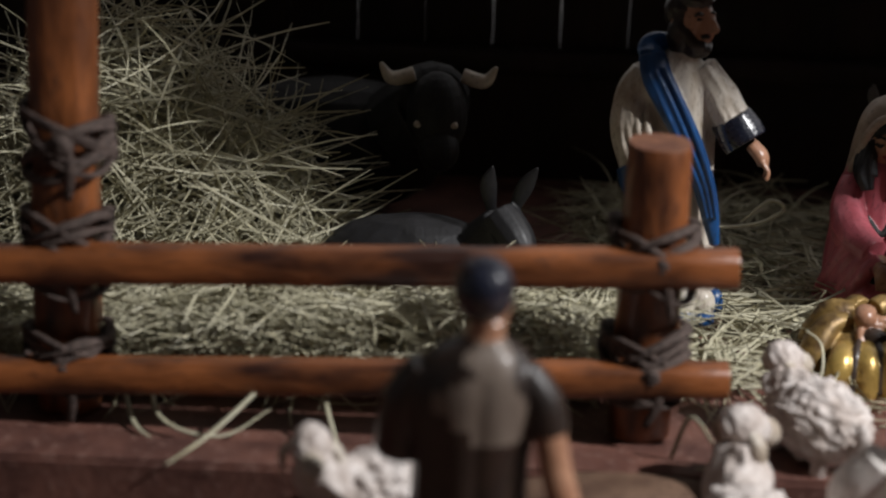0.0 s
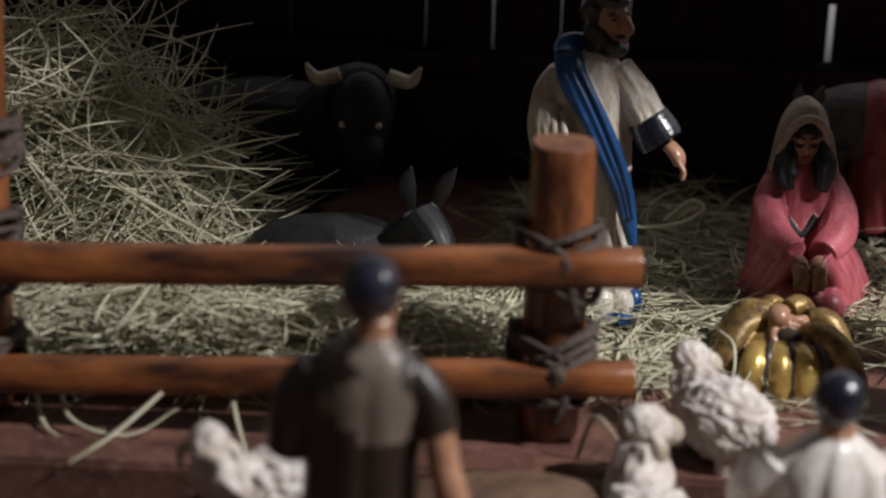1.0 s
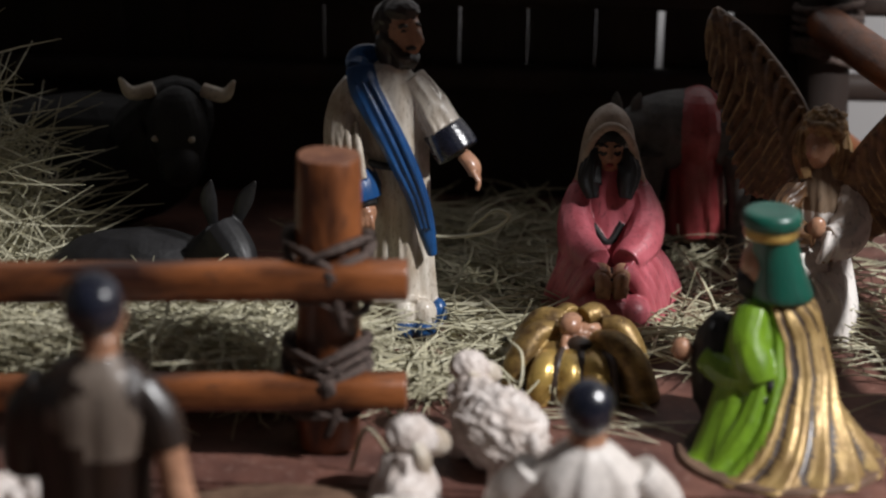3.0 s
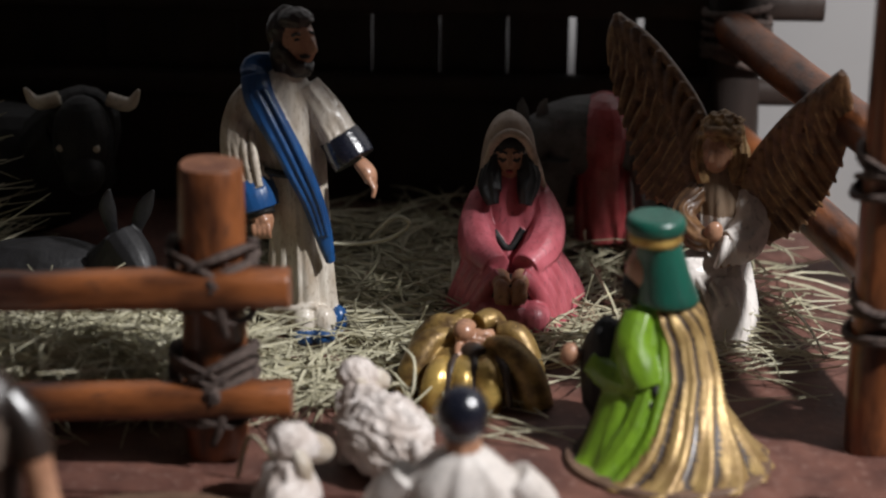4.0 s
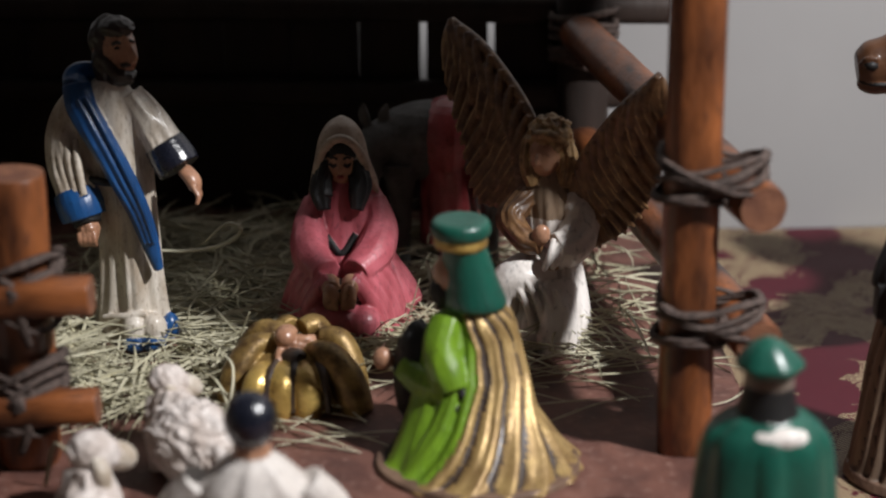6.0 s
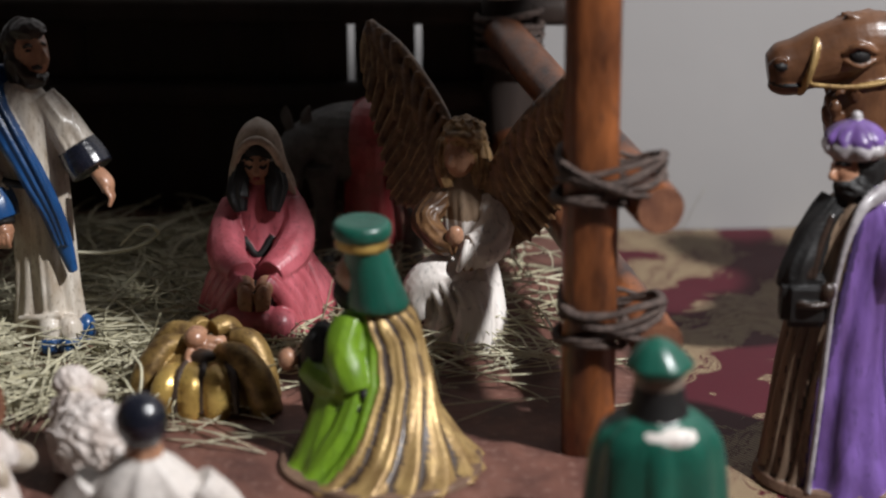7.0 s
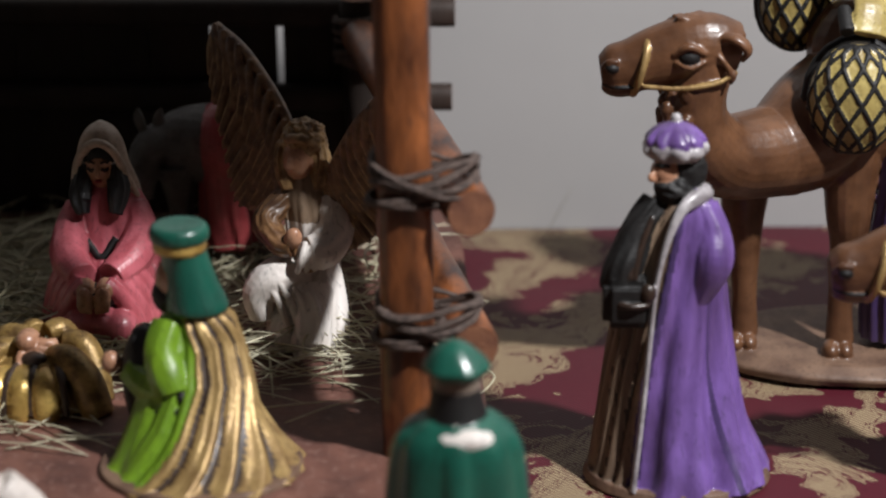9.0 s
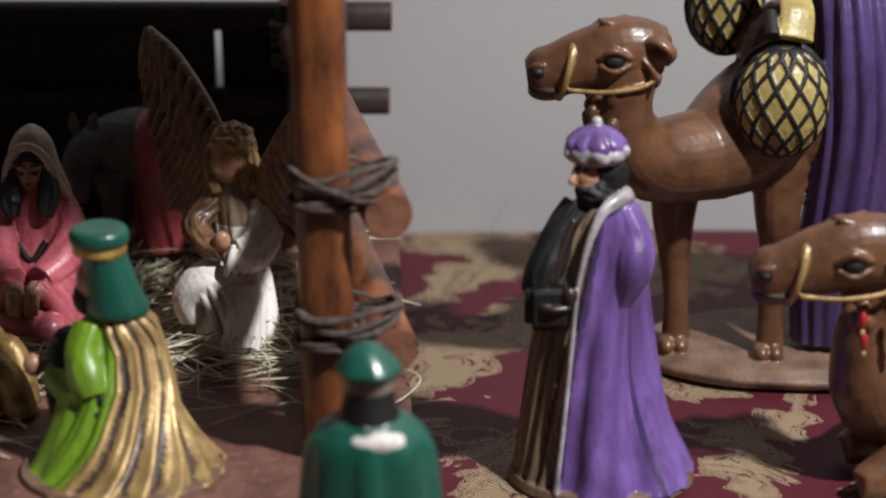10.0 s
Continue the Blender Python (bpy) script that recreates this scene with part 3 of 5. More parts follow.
for x, y in ((5, -17), (15, -15.5)):
    lump(bm, (x, y, 12), (7.5, 7.5, 9), 0)
    lump(bm, (x + 0.5, y - 2, 5), (7.2, 9.5, 5.2), 3)
lump(bm, (23, -6, 9), (5, 6, 8), 3)
lump(bm, (1.5, -1, 165), (9.6, 10, 12.5), 2)
lump(bm, (6, -5, 162), (6.6, 6.4, 10.5), 2)
limb(bm, [(9.2, -8, 167), (12.0, -10.2, 161.5), (9.4, -9, 160)], [1.4, 1.9, 1.2], 2, n=12)
lump(bm, (-3.5, 2.5, 168), (11, 10.8, 13), 5, lumps=0.12, freq=4, seg=32)
lump(bm, (1.5, -1.5, 175.5), (9.5, 9, 6), 5, lumps=0.15, freq=4)
lump(bm, (-5, -2, 157), (7.5, 8.5, 12), 5, lumps=0.12, freq=4)
lump(bm, (3.5, -5, 150.5), (8.2, 7.8, 5.6), 5, lumps=0.2, freq=4)
limb(bm, [(-4, -8.5, 160), (1, -10.5, 153), (7, -10.5, 152)], [2.6, 3.0, 2.4], 5)
for x, y in ((2.6, -10.4), (9.8, -6.6)):
    limb(bm, [(x - 2, y - 0.2, 168.6), (x + 0.2, y - 0.7, 169.8), (x + 2.0, y + 0.6, 168.8)], [0.7, 0.9, 0.6], 5, n=8)
    lump(bm, (x + 0.2, y - 0.1, 166.6), (1.4, 1.0, 0.8), 6, seg=10)
limb(bm, [(4.5, -11.2, 157.4), (7, -11.2, 157.8), (9.2, -9.6, 157.4)], [0.9, 1.3, 0.8], 5, n=8)
lump(bm, (-9.5, -4, 163), (1.6, 2, 2.8), 2, seg=10)
drape(bm, [(5, 0, -1, 27, 23), (5, 0, 3.5, 26, 22)], 7, steps=2)
figure("standing_man_figurine", bm, [CREAM, CREAM, SKIN, BLUE, NAVY, BROWN_HAIR, BLACK, CLAY], 0.146, 1.038, 0.003, 0, "painted standing bearded man figurine in cream robe with blue sash", voxel=0.00062)

# kneeling woman in rose robe and pale veil
bm = bmesh.new()
drape(bm, [(3, -22, 0, 31, 33), (3, -22, 5, 31, 33)], 5, steps=3)
drape(bm, [(3, -18, 3, 34, 34), (2, -16, 10, 31.5, 32), (0, -8, 25, 28, 26), (0.5, -2, 42, 26, 20), (0.5, 0, 55, 24.5, 17), (0.5, 1, 66, 23, 15), (0, 1, 76, 18, 12.5), (-1, 1, 83, 10, 9)],
      0, n=96, folds=[(8, 0.07, 0.01, 0.3, 0, 1), (17, 0.035, 0.008, 1.3, 0, 1)])
limb(bm, [(18, 0, 30), (30, -2, 16), (39, -2, 6)], [11, 10, 6], 0, rough=0.2)
limb(bm, [(24, -8, 34), (31, -12, 18), (36, -14, 6)], [4, 4.5, 4], 0)
for s in (-1, 1):
    limb(bm, [(s * 16, -2, 69), (s * 20, -12, 55), (s * 17 - 1, -28, 45), (s * 8 - 1.5, -43, 40)], [7, 9.8, 10.8, 8.8], 0, rough=0.1)
    for q in range(4):
        limb(bm, [(s * (6 + 3.4 * q) - 1.5, -49 + 4.5 * q, 40 + 1.2 * q), (s * (12 + 3.6 * q) - 1.5, -48 + 5 * q, 32 + 1.5 * q), (s * (18 + 3.6 * q) - 1, -44 + 5.5 * q, 20), (s * (23 + 3.4 * q) - 1, -41 + 6 * q, 4)], [3.6, 4.6, 5.0, 4.6], 0)
    limb(bm, [(s * 6 - 1.5, -46, 37), (s * 5 - 1.5, -53, 35)], [5, 4.6], 2)
    lump(bm, (s * 4.6 - 1.8, -56, 31.5), (4.6, 4.4, 7.6), 2, turn=(10, s * 10, 0), lumps=0.1)
    for q in range(4):
        limb(bm, [(s * (2.2 + 2.0 * q) - 1.8, -59.5 + 0.5 * q, 31), (s * (1.9 + 1.9 * q) - 1.8, -60 + 0.6 * q, 27.5), (s * (1.6 + 1.8 * q) - 1.8, -58.5 + 0.6 * q, 24.5)], [1.3, 1.3, 1.0], 2, n=10)
    limb(bm, [(-1.8 + s * 8.5, -8, 94), (-1.8 + s * 11, -13, 81), (-1.8 + s * 9, -18, 68)], [3.6, 5.8, 3.6], 4, rough=0.5)
    limb(bm, [(-1.8 + s * 6.5, -12, 86), (-1.8 + s * 8, -17, 76)], [2.2, 3.2], 4, rough=0.4)
    limb(bm, [(-1.9 + s * 2.2, -14.2, 93.2), (-1.9 + s * 4.0, -13.8, 92.2), (-1.9 + s * 5.8, -12.2, 93.2)], [0.6, 0.9, 0.6], 4, n=8)
    limb(bm, [(-1.9 + s * 1.8, -14.4, 96.4), (-1.9 + s * 4.2, -13.8, 97.4), (-1.9 + s * 6.2, -12, 96.4)], [0.5, 0.7, 0.5], 4, n=8)
# Black lump behind the hands paints the shade of the sleeve opening.
lump(bm, (-1.5, -46, 30), (13, 7, 8), 6)
lump(bm, (-3, -46, 15), (19, 14, 11.5), 0, lumps=0.08)
lump(bm, (11, -50, 13), (10.5, 11.5, 11), 0)
limb(bm, [(-10, -16, 52), (-2, -20, 43), (6, -16, 53)], [1.8, 2.6, 1.8], 6, n=10)
limb(bm, [(-1, -3, 78), (-1.5, -4, 88)], [6, 6], 2)
lump(bm, (-1.9, -5, 92), (8.8, 9.6, 11.6), 2)
limb(bm, [(-1.9, -14.4, 95), (-1.9, -16.2, 90.5), (-1.9, -14.6, 89)], [1.0, 1.6, 1.0], 2, n=10)
limb(bm, [(-4, -14, 85.6), (-1.9, -14.8, 86), (0.2, -14, 85.6)], [0.6, 1.0, 0.6], 7, n=8)
lump(bm, (-1.9, -3.5, 98.5), (10.2, 9.4, 9.4), 4)
drape(bm, [(-0.5, 8, 62, 20, 10), (0, 6, 78, 18, 12), (-1.5, 3, 92, 15.2, 12.5), (-1.5, 2, 104, 12.6, 12), (-1.5, 2, 112, 8, 9), (-1.5, 2, 116.5, 1.5, 2)], 3, folds=[(8, 0.04, 0.0, 0, 0, 1)])
limb(bm, [(-19, -3, 74), (-16, -8, 86), (-13.2, -11.5, 97), (-8, -12.5, 105), (-1.5, -12.8, 108), (5, -12.5, 105), (10.2, -11.5, 97), (13.5, -8, 86), (18, -3, 74)], [1.6, 2.2, 2.4, 2.5, 2.5, 2.5, 2.4, 2.2, 1.6], 3, n=12)
figure("kneeling_woman_figurine", bm, [PINK, PINK, SKIN, VEIL, HAIR, CLAY, BLACK, RED], 0.262, 1.085, 0.0, 2, "painted kneeling woman figurine in rose robe and pale veil", voxel=0.00062)

# golden lobed manger with a small swaddled doll
bm = bmesh.new()
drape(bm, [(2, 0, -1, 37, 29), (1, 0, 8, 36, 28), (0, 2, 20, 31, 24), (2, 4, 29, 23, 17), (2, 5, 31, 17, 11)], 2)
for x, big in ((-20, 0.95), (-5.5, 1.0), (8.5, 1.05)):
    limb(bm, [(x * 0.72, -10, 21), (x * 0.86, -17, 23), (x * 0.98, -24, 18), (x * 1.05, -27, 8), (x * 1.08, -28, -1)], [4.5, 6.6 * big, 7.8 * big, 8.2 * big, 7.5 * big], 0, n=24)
# Flank and rear lobes in darker gold, with bright gold ridges on top.
for pts, rr in (([(8, -3, 31), (19, -10, 32), (29, -17, 22), (34, -21, 8), (37, -23, -1)], (5, 8, 9.5, 10, 9)),
                ([(13, 8, 36), (24, 7, 34), (31, 2, 19), (35, -4, -1)], (5, 7, 8, 8)),
                ([(-11, 3, 34), (-23, 0, 32), (-32, -8, 18), (-36, -13, -1)], (5, 7.5, 8.5, 8)),
                ([(-8, 12, 37), (-20, 14, 35), (-29, 14, 19), (-33, 12, -1)], (5, 7.5, 8, 8)),
                ([(3, 13, 38), (10, 18, 38), (16, 22, 20), (18, 24, -1)], (6, 7, 8, 8)),
                ([(-3, 14, 38), (-7, 20, 36), (-10, 25, 18), (-11, 26, -1)], (6, 7, 8, 8))):
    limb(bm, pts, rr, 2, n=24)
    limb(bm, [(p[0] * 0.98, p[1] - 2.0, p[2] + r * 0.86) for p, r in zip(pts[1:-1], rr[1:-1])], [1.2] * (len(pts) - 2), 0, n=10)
# Brown grooves between the front lobes: their shade put into the colour.
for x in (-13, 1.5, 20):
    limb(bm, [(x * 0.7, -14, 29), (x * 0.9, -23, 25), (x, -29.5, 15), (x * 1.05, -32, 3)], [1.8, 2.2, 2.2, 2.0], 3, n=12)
lump(bm, (-5, -4, 40), (6.2, 6.2, 6.6), 1)
lump(bm, (-4.5, -1, 42), (6.2, 5.6, 5), 4, lumps=0.1)
lump(bm, (2, -1, 35), (8, 7, 5), 1, turn=(0, 10, 20), lumps=0.1)
limb(bm, [(2, -4, 38), (7, -3, 38.5), (11, 0, 38)], [2.6, 2.6, 2.4], 1)
limb(bm, [(-7, -6, 35), (-8, -11, 31), (-7, -14, 27)], [2.4, 2.4, 2.0], 1)
# Dark brown lump paints in the shade below the doll.
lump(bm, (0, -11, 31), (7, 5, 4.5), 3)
figure("golden_manger", bm, [BRIGHT_GOLD, SKIN, DARK_GOLD, GLAZE_SHADE, SKIN], 0.243, 0.972, 0.0, 0, "gold painted lobed manger holding a tiny swaddled doll", "manger").scale = (0.92, 0.96, 0.82)

# kneeling king in lime robe and gold cloak
bm = bmesh.new()
HEM = lambda u: float(np.interp(u, (0, 0.167, 0.333, 0.5, 0.667, 0.833, 1), (0.635, 0.675, 0.735, 0.772, 0.768, 0.725, 0.68)))
drape(bm, [(4, -24, -1, 50, 43), (4, -24, 3, 49, 42)], 4, steps=2)
# Gold valleys go dark brown, the robe's shadowed front black: shade painted on.
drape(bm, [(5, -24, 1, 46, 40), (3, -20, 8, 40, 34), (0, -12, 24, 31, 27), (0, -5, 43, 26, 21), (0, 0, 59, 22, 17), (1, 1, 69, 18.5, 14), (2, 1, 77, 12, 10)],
      lambda a, u: 0 if a > HEM(u) or a < 0.30 else 5 if 0.30 <= a < 0.53 else 1, n=190, steps=7, folds=[(15, 0.060, 0.055, 0.2, 0.60, 1.0), (15, 0.060, 0.055, 0.2, 0.0, 0.30), (31, 0.026, 0.022, 1.0, 0.62, 1.0), (5, 0.06, 0.02, 0.5, 0.30, 0.60)], valley_shade=((0,), -0.060, 6),
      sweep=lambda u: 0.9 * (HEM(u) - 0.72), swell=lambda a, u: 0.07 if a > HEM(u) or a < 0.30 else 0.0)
limb(bm, [(-11, -5, 69), (-14, -13, 58), (-11, -19, 47), (-8, -22, 39)], [8.5, 9.2, 9.6, 9.0], 1, rough=0.1)
limb(bm, [(-8, -21, 39), (-20, -13, 38), (-32, -2, 42)], [9, 8.4, 6.5], 1, rough=0.15)
limb(bm, [(-16, -20, 57), (-13, -26, 48), (-17, -23, 41)], [1.6, 2.2, 1.6], 1)
# Black creases around the bent arm are painted shade.
limb(bm, [(-26, -17, 30), (-13, -27, 30), (-1, -29, 33), (4, -28, 38)], [1.6, 2.4, 2.2, 1.4], 5, n=12)
limb(bm, [(-2, -22, 47), (-4, -27, 40), (-2, -28, 35)], [1.2, 1.8, 1.4], 5, n=10)
# Black lump stands for the shadow on the robe's front.
lump(bm, (-25, 6, 34), (13, 15, 30), 5, lumps=0.15)
lump(bm, (-43, 6, 43), (5, 5, 6), 3)
lump(bm, (-8, 2, 91), (10, 10.5, 12), 3)
lump(bm, (-12, 1, 82), (8, 8, 9), 5, lumps=0.15)
drape(bm, [(2, 0, 75, 14.6, 14), (2, 0, 78, 15.2, 14.6), (0, 0, 88, 13.2, 13), (-2, 0, 99, 11.6, 11.4), (-4, 0, 108, 10.8, 10.8)], 2)
drape(bm, [(-5, 0, 106.5, 12.4, 12.4), (-5, 0, 108.5, 13.2, 13.2), (-5, 0, 111.5, 12.6, 12.6)], 7, steps=3)
drape(bm, [(-5, 0, 111, 12.0, 12), (-5, 0, 113, 14.2, 14.2), (-5, 0, 117.5, 14.2, 14.2), (-5, 0, 120, 11.5, 11.5), (-5, 0, 119.5, 3, 3)], 2, steps=4)
figure("kneeling_king_figurine", bm, [GOLD, LIME, GREEN, SKIN, CLAY, BLACK, GLAZE_SHADE, BRIGHT_GOLD], 0.334, 0.915, 0.0, 0, "painted kneeling king figurine in lime robe, gold cloak, green hat", voxel=0.0006, soften=2).scale = (1.0, 1.0, 0.97)

# kneeling angel with spread wings
bm = bmesh.new()
drape(bm, [(0, -20, 0, 21, 27), (0, -18, 8, 22, 26), (1, -10, 22, 19.5, 22), (2, -4, 38, 15.5, 15), (2, -1, 50, 13.5, 11.5), (1, 0, 66, 14.5, 12), (0, 0, 79, 14, 10.5), (-1, 0, 87, 8, 8), (-2, 0, 92, 6, 6)],
      lambda a, u: 1 if u > 0.62 else 0, n=80, folds=[(8, 0.10, 0.02, 0.4, 0, 1), (15, 0.04, 0.02, 1.1, 0, 1)])
limb(bm, [(-2, -12, 37), (-17, -20, 36), (-26, -22, 28), (-25, -22, 14)], [12, 12.5, 10, 7], 0, rough=0.12)
limb(bm, [(3, -20, 30), (4, -33, 16), (4, -41, 4)], [12, 10.5, 8.5], 0, rough=0.12)
for k in range(4):
    limb(bm, [(-22 + 8 * k, -30 - k, 40 - 2 * k), (-14 + 7 * k, -32 - 2 * k, 26), (-8 + 6 * k, -36 - 2 * k, 8)], [1.4, 2.2, 1.8], 0, n=12)
limb(bm, [(-12, -1, 78), (-22, -10, 67), (-14, -21, 58), (-6, -25, 57)], [6.5, 8, 7.5, 6], 4, rough=0.3)
limb(bm, [(12, -2, 78), (17, -10, 66), (11, -21, 55), (2, -26, 54)], [7, 9.5, 11, 8.5], 0, rough=0.2)
for k in range(4):
    limb(bm, [(1 + 4 * k, -30 + 2 * k, 62 - k), (-1 + 4 * k, -33 + 2 * k, 53), (-4 + 4.5 * k, -31 + 2 * k, 44)], [1.5, 2.4, 1.6], 0, n=12)
limb(bm, [(-14, -16, 46), (0, -22, 43), (15, -15, 46)], [2, 2.4, 2], 5, n=12)
lump(bm, (-6, -28, 63), (5, 4.4, 7), 2, turn=(20, 15, 0))
lump(bm, (-4.5, -4, 101), (8.8, 9.2, 11.4), 2)
limb(bm, [(-7.5, -12.4, 104), (-9, -14, 99.5), (-7, -12.6, 98.5)], [1.0, 1.7, 1.0], 2, n=10)
lump(bm, (-1.0, 0.5, 110.5), (12.4, 11.4, 12.2), 3, lumps=0.3, freq=5, seg=40)
limb(bm, [(-11, -5, 113), (-5, -11, 115), (3, -10.5, 113), (8, -6, 108)], [2.0, 2.2, 2.2, 2.0], 3, rough=0.6)
for s, x in ((-1, -11.5), (1, 7.5)):
    limb(bm, [(x, -1, 109), (x + s * 1.5, -4, 100), (x + s * 0.5, -5, 91), (x - s, -6, 84)], [4, 5, 5, 3], 3, rough=0.5)


def wing(bm, lead, trail, mat, count=15):
    """A broad wing between a leading and a trailing edge: a blade under rows of overlapping quills."""
    a, b = spline(mm(lead), 8), spline(mm(trail), 8)
    n = min(len(a), len(b))
    pick = lambda c, u: Vector(c[min(int(u * (len(c) - 1) + 0.5), len(c) - 1)])
    out = (pick(b, 0.5) - pick(a, 0.5)).cross(pick(a, 0.0) - pick(a, 1.0)).normalized()
    if out.y > 0:
        out = -out
    rings = []
    for i in range(n):
        p, q = pick(a, i / (n - 1)), pick(b, i / (n - 1))
        m = p.lerp(q, 0.5)
        rings.append([p - out * 0.0012, m - out * 0.0030, q - out * 0.0012, q + out * 0.0006, m + out * 0.0008, p + out * 0.0006])
    skin_rings(bm, rings, mat)
    for row, (hi, wide) in enumerate(((1.05, 0.0030), (0.66, 0.0028), (0.36, 0.0026))):
        for k in range(count):
            u = (k + 0.5) / count
            p = pick(a, max(0, u - 0.10)).lerp(pick(b, max(0, u - 0.10)), 0.0)
            q = pick(a, min(1, u + 0.06)).lerp(pick(b, min(1, u + 0.06)), hi)
            d = (q - p).normalized()
            s = d.cross(out).normalized()
            rr = []
            for v, w in ((0, 0.7), (0.3, 1.0), (0.7, 1.05), (0.92, 0.85), (1.0, 0.3)):
                c = p.lerp(q, v) + out * (0.0008 + 0.0010 * row) + s * (0.0016 * math.sin(v * 3))
                rr.append([c + s * (wide * w * math.cos(t)) + out * (0.0019 * math.sin(t) * w) for t in [2 * math.pi * j / 8 for j in range(8)]])
            skin_rings(bm, rr, mat)
            if row < 2:
                tube(bm, [p.lerp(q, v) + out * (0.0022 + 0.0010 * row) + s * (0.0016 * math.sin(v * 3) + wide * 0.45) for v in (0.3, 0.6, 0.95)], [0.0005, 0.0008, 0.0006], mat + 1, n=6, steps=3)
    limb(bm, lead, [2.0] + [2.8] * (len(lead) - 2) + [3.4], mat, n=12)


wing(bm, [(-56, 73, 158), (-36, 50, 146), (-13, 20, 120), (-6, 8, 96), (-9, 6, 76)], [(-60, 73, 148), (-56, 54, 120), (-48, 32, 96), (-41, 16, 70), (-27, 8, 66)], 4)
wing(bm, [(53, -49, 159), (34, -31, 134), (18, -12, 104), (13, -4, 86), (12, -2, 70)], [(57, -49, 152), (60, -43, 124), (53, -30, 87), (40, -20, 63), (19, -6, 45)], 4)
figure("kneeling_angel_figurine", bm, [WHITE, TAN, SKIN, GILT, WING, GILT], 0.377, 1.070, 0.0, 0, "painted kneeling angel figurine in white with brown gilt wings", voxel=0.0006, soften=1)

# shepherd seen from behind
bm = bmesh.new()
loft(bm, [(0, 0, 0, 0.030, 0.026), (0, 0, 0.02, 0.028, 0.025), (0, 0, 0.06, 0.024, 0.021), (0, 0, 0.095, 0.023, 0.018), (0.001, 0, 0.125, 0.027, 0.017), (0.002, 0, 0.140, 0.019, 0.014), (0.004, 0, 0.148, 0.008, 0.008), (0.005, 0, 0.155, 0.0075, 0.0075)],
     lambda a, u: 2 if u > 0.86 else 1 if u > 0.48 and 0.70 + 0.25 * (0.86 - u) * math.sin(u * 30) < a < 0.90 + 0.05 * math.sin(u * 17) else 0, folds=[(8, 0.06, 0.01, 0.5, 0, 1)])
tube(bm, [(0.019, -0.001, 0.134), (0.027, -0.003, 0.122), (0.0305, -0.005, 0.110)], [0.0075, 0.0088, 0.0085], 0)
tube(bm, [(0.0305, -0.005, 0.113), (0.034, -0.009, 0.096), (0.038, -0.012, 0.082), (0.041, -0.010, 0.066)], [0.0066, 0.0064, 0.0066, 0.0052], 2)
tube(bm, [(-0.018, 0, 0.134), (-0.026, 0.002, 0.118), (-0.028, 0.008, 0.095)], [0.008, 0.010, 0.011], 0)
ball(bm, (0.005, 0.003, 0.163), (0.0098, 0.0105, 0.013), 2)
ball(bm, (0.003, -0.002, 0.168), (0.0122, 0.0122, 0.0132), 3, lumps=0.05)
figure("shepherd_figurine", bm, [BROWN_HAIR, GREY, SKIN, NAVY], 0.043, 0.735, TABLE, 0, "painted shepherd figurine in dark brown coat with bare arm")

# kneeling boy in white with dark glossy hair
bm = bmesh.new()
loft(bm, [(0, 0, 0, 0.034, 0.030), (0, 0, 0.02, 0.032, 0.028), (0, 0, 0.045, 0.027, 0.022), (0, 0, 0.068, 0.026, 0.018), (0, 0, 0.080, 0.016, 0.013), (0, 0, 0.085, 0.009, 0.009), (0, 0, 0.09, 0.008, 0.008)], lambda a, u: 1 if u > 0.86 else 0, folds=[(9, 0.06, 0.03, 0.2, 0, 1)])
for s in (-1, 1):
    tube(bm, [(s * 0.022, 0, 0.072), (s * 0.033, 0.004, 0.055), (s * 0.030, 0.014, 0.036)], [0.009, 0.0105, 0.009], 0)
ball(bm, (0, 0.002, 0.098), (0.010, 0.0105, 0.012), 1)
ball(bm, (0, -0.001, 0.1015), (0.0118, 0.0118, 0.0128), 2)
figure("kneeling_boy_figurine", bm, [WHITE, SKIN, NAVY], 0.241, 0.797, TABLE, 0, "painted kneeling boy figurine in white with glossy dark hair")


